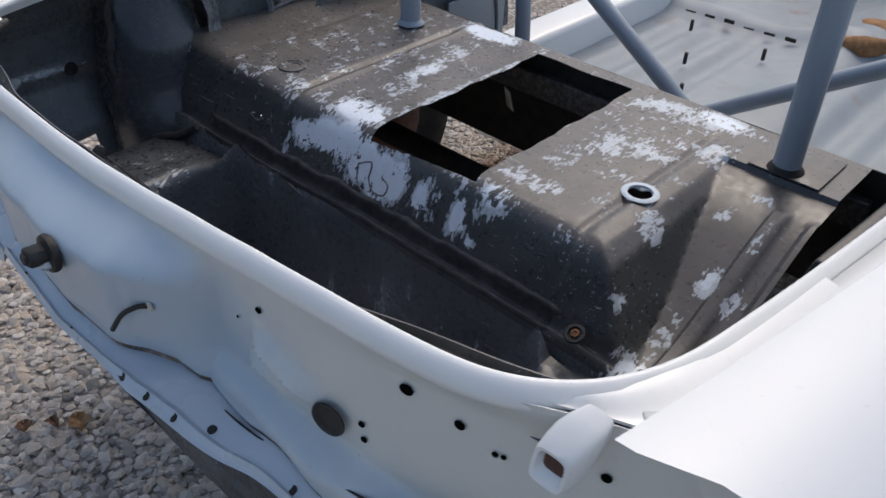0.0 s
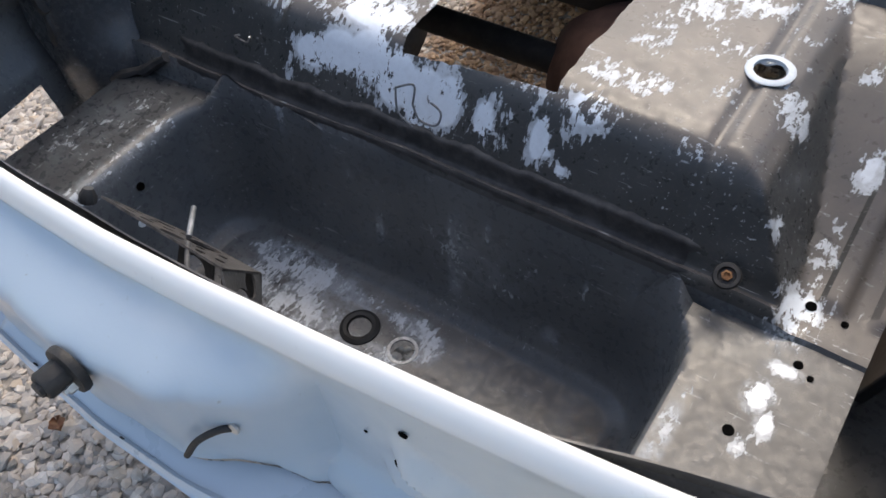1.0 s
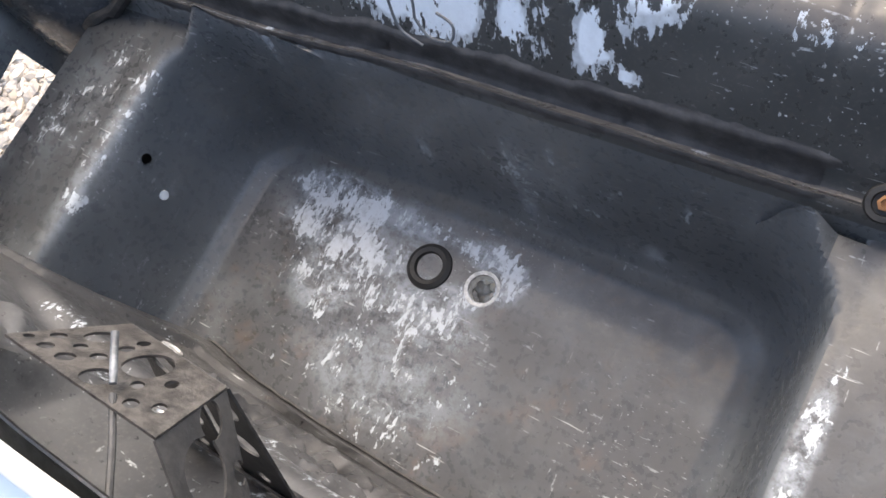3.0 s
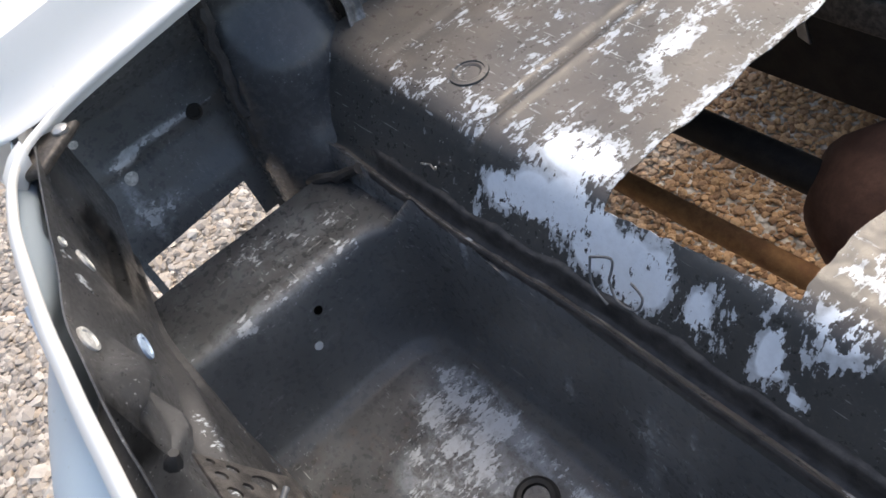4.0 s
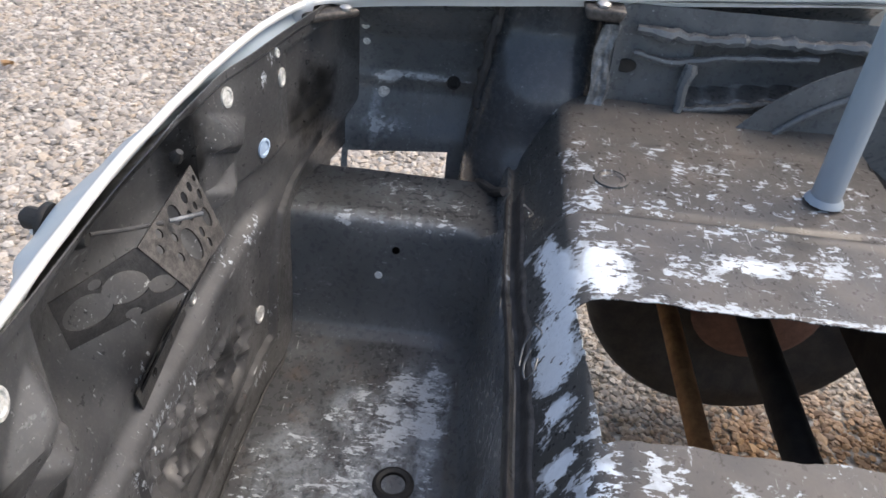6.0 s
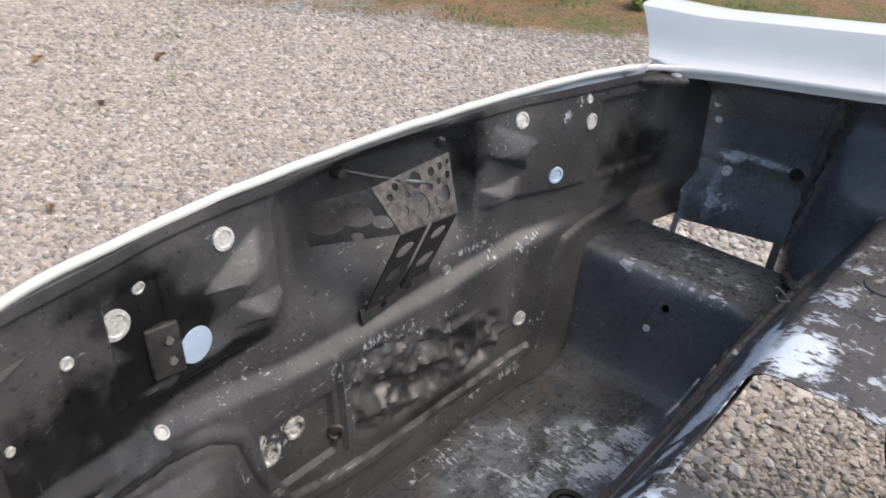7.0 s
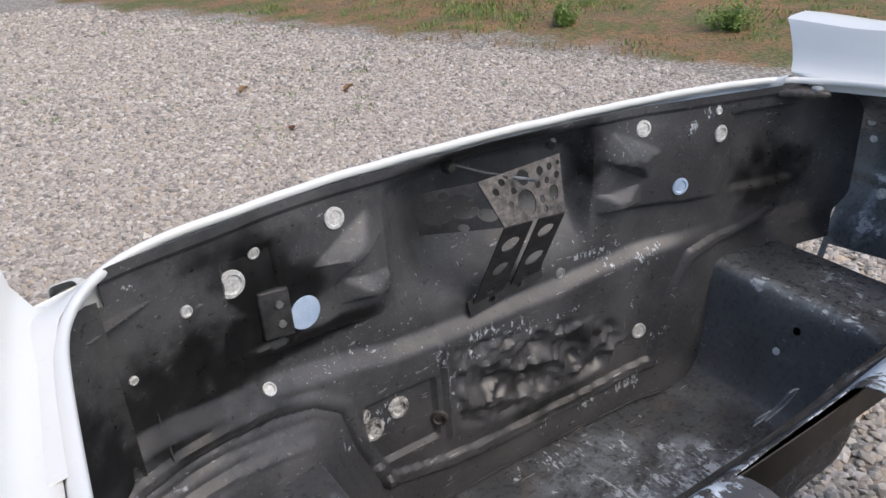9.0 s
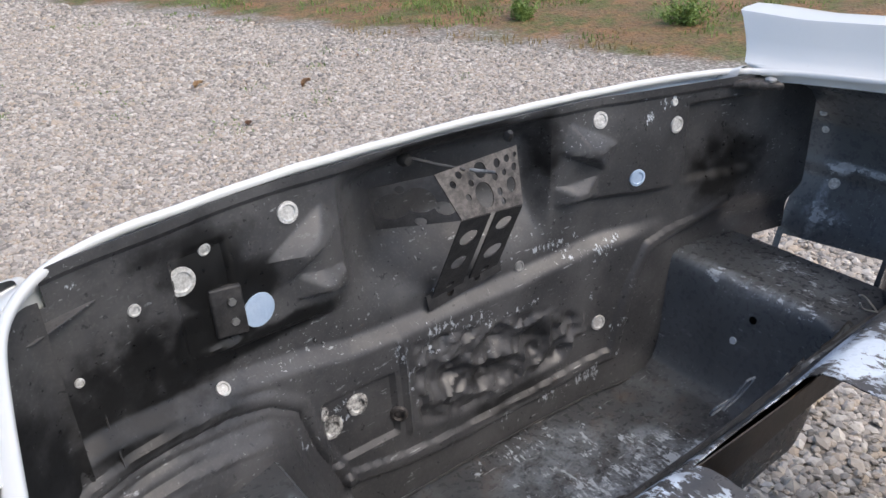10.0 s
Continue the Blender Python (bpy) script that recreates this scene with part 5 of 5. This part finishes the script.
turned("drain_collar", [(0.024, 0.0), (0.022, 0.0025), (0.018, 0.002), (0.0165, -0.004), (0.0165, -0.012)], DISC, trunk_floor, (-0.052, 0.367, 0.3435), (0, 0, 1), "pale worn collar of an open drain hole", 32)
turned("bolt_cup", [(0.0150, 0.0), (0.0135, 0.0025), (0.0095, 0.0025), (0.0085, -0.001), (0, -0.001)], RUBBER, trunk_floor, (0.308, 0.499, 0.6125), (0, -0.5, 1), "dark round cup", 24)
turned("brass_nut", [(0.006, -0.002), (0.006, 0.002), (0.0035, 0.0025), (0.003, 0.0005), (0, 0.0005)], RUST, trunk_floor, (0.308, 0.499, 0.6130), (0, -0.5, 1), "dull rusty nut", 6)


def wall_at(y, z):
    """Where the well's left side stands at a height."""
    xs = np.linspace(-0.50, -0.38, 400)
    zs = bay_z(xs, np.full_like(xs, y))
    return float(xs[np.argmin(np.abs(zs - z))])


for hy, hz, m, r in ((0.293, 0.457, BARE, 0.0065), (0.319, 0.507, HOLE, 0.0065)):
    turned("small_plug" if m is BARE else "drilled_hole", [(r, 0), (r * 0.9, 0.0015), (0, 0.0015)], m, trunk_floor, (wall_at(hy, hz) + 0.0012, hy, hz), (1, 0, 0.25), "", 18)

for hx, hy, r in ((0.392, 0.535, 0.006), (0.428, 0.53, 0.004), (0.405, 0.465, 0.005), (0.42, 0.455, 0.0035), (0.374, 0.362, 0.006), (0.42, 0.30, 0.005)):
    turned("drilled_hole", [(r, -0.001), (r * 0.95, 0.0004), (0, 0.0002)], HOLE, trunk_floor, (hx, hy, float(bay_z(np.array([hx]), np.array([hy]))[0]) + 0.0012), (0, 0, 1), "", 16)

# stamped handle on the shelf's rear face
for pts in ([(-0.125, 0.518, 0.672), (-0.10, 0.523, 0.682), (-0.098, 0.514, 0.660)], [(-0.098, 0.514, 0.66), (-0.085, 0.508, 0.645), (-0.062, 0.509, 0.646), (-0.058, 0.516, 0.662), (-0.075, 0.520, 0.668)], [(-0.125, 0.518, 0.672), (-0.118, 0.508, 0.645), (-0.095, 0.504, 0.633)]):
    tube("stamped_edge", pts, 0.0014, BLACK, rear_shelf, "stamped loop in the paint", 8, True, 6)
for pts in ([(-0.395, 0.52, 0.645), (-0.385, 0.505, 0.665), (-0.372, 0.503, 0.672)], [(-0.395, 0.52, 0.645), (-0.372, 0.512, 0.655), (-0.362, 0.51, 0.668)]):
    tube("loose_wire_end", pts, 0.0012, STEEL, rear_shelf, "thin frayed wire", 6, True, 4)

# ---- pieces on the rear panel's inside
for gx, gz, r, m in ((0.218, 0.842, 0.0135, DISC), (0.359, 0.815, 0.0165, DISC), (0.415, 0.810, 0.007, DISC), (0.326, 0.839, 0.0075, DISC), (0.341, 0.667, 0.009, DISC), (-0.295, 0.829, 0.013, DISC), (-0.436, 0.795, 0.0135, DISC), (-0.362, 0.724, 0.014, SKYPLUG), (-0.146, 0.631, 0.009, STEEL), (-0.020, 0.635, 0.009, BRACKET), (-0.290, 0.485, 0.0135, DISC), (0.485, 0.765, 0.005, DISC), (-0.43, 0.832, 0.006, DISC)):
    turned("panel_plug", [(r, 0), (r * 0.98, 0.0028), (r * 0.72, 0.0034), (r * 0.62, 0.0016), (r * 0.25, 0.0018), (0, 0.0024)], m, rear_inner, on_inner(gx, gz, 0.0012), inner_facing(gx, gz), "", 24)
# Pale blue disc drawn for the daylight seen through an open hole.
turned("daylight_disc", [(0.0215, 0), (0.021, 0.0015), (0, 0.0018)], SKYPLUG, rear_inner, on_inner(0.277, 0.742, 0.0025), inner_facing(0.277, 0.742), "round open hole, its daylight drawn as a pale blue disc", 32, 1.0)
c = on_inner(0.314, 0.757)
plate = block("black_plate", [(c[0] - 0.019, c[1] - 0.002, c[2] - 0.033), (c[0] + 0.019, c[1] - 0.002, c[2] - 0.028), (c[0] + 0.019, c[1] + 0.010, c[2] - 0.028), (c[0] - 0.019, c[1] + 0.010, c[2] - 0.033), (c[0] - 0.019, c[1] - 0.002, c[2] + 0.030), (c[0] + 0.019, c[1] - 0.002, c[2] + 0.034), (c[0] + 0.019, c[1] + 0.008, c[2] + 0.034), (c[0] - 0.019, c[1] + 0.008, c[2] + 0.030)], DARKPLATE, rear_inner, "small black plate with two bolts", 0.003)
for dz in (-0.012, 0.014):
    turned("bolt", [(0.005, 0), (0.005, 0.003), (0, 0.003)], STEEL, rear_inner, (c[0] - 0.004, c[1] + 0.0095, c[2] + dz), (0, 1, 0), "", 6)
for cx, cz, r in ((0.206, 0.525, 0.016), (0.163, 0.540, 0.015), (0.102, 0.495, 0.012), (0.215, 0.552, 0.009)):
    turned("corroded_boss", [(r * 1.15, 0), (r, 0.004), (r * 0.7, 0.005), (r * 0.55, 0.001), (r * 0.3, 0.003), (0, 0.003)], MOTTLED if cx != 0.102 else BRACKET, rear_inner, on_inner(cx, cz, 0.001), inner_facing(cx, cz), "corroded pale boss", 20)

for gx, z0, z1 in ((0.452, 0.80, 0.782), (0.470, 0.785, 0.66), (0.497, 0.79, 0.765)):
    tube("panel_crease", [on_inner(gx, z, 0.0006) for z in np.linspace(z0, z1, 8)], 0.0010, SEALER, rear_inner, "thin black crease", 6)

# latch bracket of drilled sheet: face, side wing and strut
bracket = tagged(new("latch_bracket"), "dusty drilled sheet-metal latch bracket")
bracket.parent = car


def drilled(name, quad, holes, nu=60, nv=40, label="", material=BRACKET):
    a, b, c2, d = (np.array(q, float) for q in quad)
    W, H = np.linalg.norm(b - a), np.linalg.norm(d - a)

    def f(u, v):
        s, t = (u / W)[..., None], (v / H)[..., None]
        P = (1 - s) * (1 - t) * a + s * (1 - t) * b + s * t * c2 + (1 - s) * t * d
        return P[..., 0], P[..., 1], P[..., 2]
    return sheet(name, np.linspace(0, W, nu), np.linspace(0, H, nv), f, material, bracket, label, 0.002, [(hu * W, hv * H, r) for hu, hv, r in holes], sharp=30)


BTL, BTR, BBR, BBL = (0.025, 0.135, 0.839), (-0.112, 0.136, 0.843), (-0.090, 0.173, 0.776), (0.011, 0.171, 0.784)
drilled("face_plate", (BTL, BTR, BBR, BBL), ((0.46, 0.66, 0.0165), (0.50, 0.20, 0.010), (0.24, 0.16, 0.005), (0.34, 0.38, 0.0045), (0.13, 0.30, 0.005), (0.72, 0.18, 0.0055), (0.85, 0.16, 0.0045), (0.93, 0.34, 0.0045), (0.66, 0.40, 0.005), (0.86, 0.62, 0.009), (0.68, 0.68, 0.005), (0.70, 0.86, 0.0045), (0.24, 0.62, 0.005), (0.79, 0.38, 0.004), (0.96, 0.14, 0.003)), 84, 54)
drilled("side_wing", (BTL, (0.094, 0.086, 0.824), (0.090, 0.092, 0.768), BBL), ((0.36, 0.45, 0.0185), (0.74, 0.50, 0.0195), (0.10, 0.70, 0.010), (0.55, 0.15, 0.006), (0.45, 0.92, 0.006)), 64, 44, "black drilled side wing", DARKPLATE)
for lo, hi, far, holes in ((0.0, 0.46, 0.46, ((0.5, 0.24, 0.014), (0.5, 0.56, 0.012), (0.5, 0.86, 0.006))), (0.56, 1.0, 1.0, ((0.5, 0.20, 0.013), (0.52, 0.62, 0.0145), (0.5, 0.90, 0.006)))):
    mixed = [tuple((1 - k) * p + k * q for p, q in zip(a, b)) for a, b, k in ((BBL, BBR, lo), (BBL, BBR, hi), ((0.022, 0.106, 0.638), (-0.098, 0.108, 0.652), hi), ((0.022, 0.106, 0.638), (-0.098, 0.108, 0.652), lo))]
    drilled("strut_plate", mixed, holes, 44, 80, "black drilled strut", DARKPLATE)
drilled("strut_foot", ((0.030, 0.1075, 0.650), (-0.105, 0.1085, 0.664), (-0.103, 0.112, 0.644), (0.028, 0.111, 0.626)), ((0.30, 0.55, 0.006), (0.66, 0.5, 0.006)), 50, 14, "", DARKPLATE)
turned("washer", [(0.010, 0), (0.010, 0.002), (0.0045, 0.002), (0.004, 0.0005), (0, 0.0005)], STRAP, bracket, on_inner(0.016, 0.634, 0.006), (0, 1, 0.1), "dull worn washer", 20)
tube("stud", [(-0.024, 0.147, 0.836), (-0.045, 0.172, 0.834)], 0.0024, STRAP, bracket, "dull grey metal stud", 12)
tube("rod", [(0.030, 0.098, 0.852), (0.005, 0.120, 0.843), (-0.020, 0.142, 0.836)], 0.0022, SEALER, bracket, "thin black rod", 8)
for q in (BTR,):
    turned("bolt", [(0.007, 0), (0.007, 0.006), (0.004, 0.012), (0, 0.012)], RUBBER, bracket, (q[0] + 0.004, q[1] - 0.012, q[2] + 0.008), (0, 0.6, 1), "", 8)
turned("catch_bolt", [(0.010, 0), (0.010, 0.006), (0.006, 0.014), (0, 0.015)], RUBBER, bracket, on_inner(0.036, 0.850, 0.012), (0, 1, 0), "black catch bolt", 12)

# ---- pieces on the rear panel's outside
x, y, z = on_outer(-0.030, 0.812)
buffer = turned("buffer", [(0.0, 0.0), (0.020, 0.0), (0.021, 0.003), (0.020, 0.007), (0.012, 0.008), (0.0, 0.008)], RUBBER, rear_outer, (x, y - 0.001, z), (0, -1, 0.1), "black rubber buffer on a bolt", 24)
for dx, dz, r, h in ((-0.002, 0.001, 0.0115, 0.030), (0.006, -0.009, 0.0055, 0.019)):
    turned("nut", [(r, 0.006), (r, h - 0.005), (0.85 * r, h - 0.003), (0.6 * r, h - 0.003), (0.55 * r, h), (0, h)], RUBBER if r > 0.01 else STEEL, buffer, (x + dx, y, z + dz), (0, -1, 0.1), "black nut" if r > 0.01 else "steel nut", 8 if r > 0.01 else 6)
w0 = on_outer(0.100, 0.801, 0.001)
tube("loose_wire", [w0, (w0[0] - 0.010, w0[1] - 0.008, w0[2] - 0.002), (w0[0] - 0.024, w0[1] - 0.019, w0[2] - 0.014), (w0[0] - 0.036, w0[1] - 0.027, w0[2] - 0.036)], 0.0027, RUBBER, rear_outer, "cut black wire", 10, True, 6)
turned("wire_eye", [(0.005, 0), (0.005, 0.002), (0.003, 0.003), (0, 0.003)], STEEL, rear_outer, w0, (0, -1, 0.2), "", 12)
# Dark disc added over the panel's open hole for its dark inside.
turned("oval_hole_disc", [(0.0185, 0), (0.018, 0.002), (0.015, 0.001), (0.0135, -0.001), (0, -0.001)], RUBBER, rear_outer, on_outer(0.298, 0.759, 0.007), (0.20, -1.0, 0.04), "dark disc standing in for the see-through hole in the panel", 28)
for hx, hz, r in ((0.372, 0.834, 0.0065), (0.420, 0.8205, 0.005), (0.328, 0.766, 0.0035), (0.330, 0.747, 0.0035), (0.535, 0.828, 0.0045), (0.452, 0.806, 0.003), (0.459, 0.807, 0.0025), (0.212, 0.798, 0.005), (0.218, 0.842, 0.0035), (0.185, 0.815, 0.0015)):
    turned("drilled_hole", [(r, 0), (r, 0.0008), (r * 0.8, 0.001), (0, 0.0002)], HOLE, rear_outer, on_outer(hx, hz, 0.0014), outer_facing(hx, hz), "", 14)


def corner_knob(s):
    """Hollow bumper bracket cover at the body's rear corner."""
    bm = bmesh.new()
    sec = [(0.0175 * math.copysign(abs(math.cos(a)) ** 0.45, math.cos(a)), 0.0175 * math.copysign(abs(math.sin(a)) ** 0.45, math.sin(a))) for a in np.linspace(0, 2 * math.pi, 24, endpoint=False)]
    end = bmesh.new()

    def ring(to, d, k):
        o = Vector(((0.517 if s > 0 else -0.560) - d * 0.25 * s, 0.154 - d * 1.0, 0.871 + (0 if s > 0 else -0.026) - d * 0.62))
        return [to.verts.new(o + Vector((a * k, 0.25 * b * k, b * k))) for a, b in sec]

    def skin(to, rows):
        for p, q in zip(rows, rows[1:]):
            for i in range(24):
                to.faces.new((p[i], p[(i + 1) % 24], q[(i + 1) % 24], q[i]))
        to.faces.new(rows[-1])

    skin(bm, [ring(bm, d, k) for d, k in ((-0.016, 0.7), (-0.004, 0.92), (0.004, 1.0), (0.012, 0.97), (0.020, 0.90), (0.023, 0.82), (0.0225, 0.66), (0.0130, 0.60))])
    skin(end, [ring(end, d, k) for d, k in ((0.0150, 0.62), (0.0145, 0.4), (0.0140, 0.2))])
    knob = part("corner_knob", bm, WHITE, car, "hollow white bumper bracket cover")
    part("rusty_core", end, BROWN, knob, "rusty inside")


corner_knob(1)
corner_knob(-1)

# ---- verge and litter
def leaf_material(name, a, b):
    m = Nodes(name, 0.6)
    info = m.tree.nodes.new("ShaderNodeObjectInfo")
    return m.done(m.mix(m.ramp(m.math("ADD", m.math("MULTIPLY", m.noise(60, 5, 0.6), 0.6), m.math("MULTIPLY", info.outputs["Random"], 0.4)), 0.25, 0.7), a, b))


DRY = leaf_material("dry_leaf", (0.20, 0.09, 0.05), (0.42, 0.27, 0.14))
GREEN = rough_metal("grass_green", (0.11, 0.19, 0.04), (0.27, 0.36, 0.10), 0.6, 0, 12)
STRAW = rough_metal("dry_grass", (0.22, 0.16, 0.07), (0.38, 0.28, 0.13), 0.8, 0, 12)
rl = random.Random(11)


def fallen_leaf(x, y, size, z=0.014):
    bm = bmesh.new()
    top, n, turn = [], 9, rl.uniform(0, 6.3)
    for i in range(n):
        t = i / (n - 1)
        w = 0.38 * math.sin(math.pi * t ** 0.8) * (1 + 0.25 * math.sin(9 * t)) + 0.02
        row = [bm.verts.new((size * (t - 0.5), size * w * s, size * (0.25 * abs(s) ** 1.5 + 0.10 * math.sin(4 * t)))) for s in (-1, -0.5, 0, 0.5, 1)]
        top.append(row)
    for a, b in zip(top, top[1:]):
        for i in range(4):
            bm.faces.new((a[i], a[i + 1], b[i + 1], b[i]))
    bmesh.ops.solidify(bm, geom=bm.faces[:], thickness=0.0008)
    ob = part("fallen_leaf", bm, DRY)
    ob.matrix_world = pose(x, y, z, rl.uniform(-12, 12), rl.uniform(-12, 12), math.degrees(turn))
    tagged(ob, "curled dry brown leaf lying on the gravel", "leaf", "fallen leaves")


for x, y, s in ((-0.652, 0.053, 0.04), (-0.584, 0.136, 0.055), (-1.166, -0.085, 0.04), (-0.84, -0.215, 0.045), (-0.911, -3.322, 0.07), (-1.356, -2.929, 0.07), (-0.84, -2.541, 0.045), (-0.62, 0.10, 0.035), (-0.25, -1.75, 0.05), (-1.9, -1.2, 0.05), (-2.2, -0.4, 0.05), (-1.7, 0.2, 0.04), (-0.6, -0.12, 0.04)):
    fallen_leaf(x, y, s)


def blades(name, spots, material, label, category, kind):
    """Tufts of thin bent blades; spots: x, y, height, count, spread."""
    verts, faces = [], []
    for x, y, h, n, spread in spots:
        gz = 0.03 * max(0.0, min(6.0, float(past_edge(x, y)))) - 0.002
        for _ in range(n):
            a, r = rl.uniform(0, 6.283), spread * math.sqrt(rl.random())
            bx, by = x + r * math.cos(rl.uniform(0, 6.283)), y + r * math.sin(rl.uniform(0, 6.283))
            hh, lean, w = h * rl.uniform(0.5, 1.2), rl.uniform(0.1, 0.8), 0.0035 + 0.002 * rl.random()
            dx, dy = math.cos(a), math.sin(a)
            k = len(verts)
            for t in (0, 0.5, 1.0):
                ww = w * (1 - 0.85 * t)
                px, py, pz = bx + dx * lean * hh * t * t, by + dy * lean * hh * t * t, gz + hh * t * (1 - 0.25 * lean * t)
                verts += [(px - dy * ww, py + dx * ww, pz), (px + dy * ww, py - dx * ww, pz)]
            faces += [(k, k + 1, k + 3, k + 2), (k + 2, k + 3, k + 5, k + 4)]
    ob = mesh_part(name, verts, faces, material)
    return tagged(ob, label, category, kind=kind)


def along_verge(n, lo, hi):
    out = []
    while len(out) < n:
        s, d = rl.uniform(-4.5, 4.5), rl.uniform(lo, hi)
        x, y = EDGE_P.x + EDGE_D.x * s - EDGE_D.y * d, EDGE_P.y + EDGE_D.y * s + EDGE_D.x * d
        if noise.noise(Vector((x * 0.9, y * 0.9, 3.0))) > rl.uniform(-0.25, 0.35):
            out.append((x, y))
    return out


blades("grass", [(x, y, rl.uniform(0.015, 0.05), 30, 0.12) for x, y in along_verge(520, 0.15, 3.5)], GREEN, "low green grass tufts along the verge", "grass", "stuff")
blades("dry_grass", [(x, y, rl.uniform(0.02, 0.06), 20, 0.13) for x, y in along_verge(300, -0.15, 3.5)], STRAW, "dry straw and litter along the verge", "grass", "stuff")
gravel_spots = [(rl.uniform(-2.5, 0.3), rl.uniform(-5.6, -2.4)) for _ in range(60)]
blades("weeds", [(x, y, 0.022, 22, 0.07) for x, y in gravel_spots[:34] if past_edge(x, y) < 0], GREEN, "sparse low weeds growing in the gravel", "weeds", "stuff")
blades("straw", [(x, y, 0.016, 20, 0.06) for x, y in gravel_spots[34:] if past_edge(x, y) < 0], DRY, "clumps of dry dark straw on the gravel", "straw", "stuff")


def weed_bush(x, y, r):
    """Loose stems, each with small leaves all along."""
    bm = bmesh.new()
    gz = 0.03 * float(past_edge(x, y)) - 0.005
    for _ in range(46):
        a, lean, h = rl.uniform(0, 6.283), rl.uniform(0.1, 1.0), r * rl.uniform(0.5, 1.5)
        foot = Vector((x + 0.5 * r * rl.uniform(-1, 1), y + 0.5 * r * rl.uniform(-1, 1), gz))
        tip = foot + Vector((h * lean * math.cos(a), h * lean * math.sin(a), h))
        bm.faces.new([bm.verts.new(p) for p in (foot, foot + Vector((0.003, 0, 0)), tip + Vector((0.001, 0, 0)), tip)])
        for k in range(17):
            t = rl.uniform(0.15, 1.05)
            c = foot.lerp(tip, t) + Vector((rl.uniform(-1, 1), rl.uniform(-1, 1), rl.uniform(-0.6, 0.6))) * 0.022
            m = Matrix.Translation(c) @ Euler((rl.uniform(-1.0, 1.0), rl.uniform(-1.0, 1.0), rl.uniform(0, 6.283))).to_matrix().to_4x4()
            q = rl.uniform(0.010, 0.022)
            bm.faces.new([bm.verts.new(m @ Vector(p)) for p in ((-q, 0, 0), (-0.2 * q, -0.42 * q, 0.1 * q), (q, 0, -0.2 * q), (-0.2 * q, 0.42 * q, 0.1 * q))])
    tagged(part("weed_bush", bm, GREEN, None, "", False), "bright green leafy weed on the verge", "weed")


weed_bush(-3.72, -2.32, 0.14)
weed_bush(-3.15, -3.2, 0.09)
weed_bush(-3.9, -1.7, 0.10)

for py, pz, r in ((0.249, 0.630, 0.011), (0.215, 0.760, 0.007), (0.215, 0.725, 0.007)):
    q = [float(k[0]) for k in left_wall(np.array([py]), np.array([pz + 0.012]))]
    turned("wall_rivet", [(r, 0), (r * 0.95, 0.002), (r * 0.5, 0.003), (r * 0.3, 0.0015), (0, 0.002)], DISC, left_inner, (q[0] + 0.0006, q[1], q[2]), (1, 0.1, 0.25), "pale round rivet", 20)
q = [float(k[0]) for k in left_wall(np.array([0.375]), np.array([0.675]))]
turned("rubber_eye", [(0.013, 0), (0.012, 0.004), (0.008, 0.004), (0.007, 0.001), (0, 0.001)], RUBBER, left_inner, (q[0] + 0.002, q[1], q[2]), (1, 0, 0.1), "black rubber eye", 20)
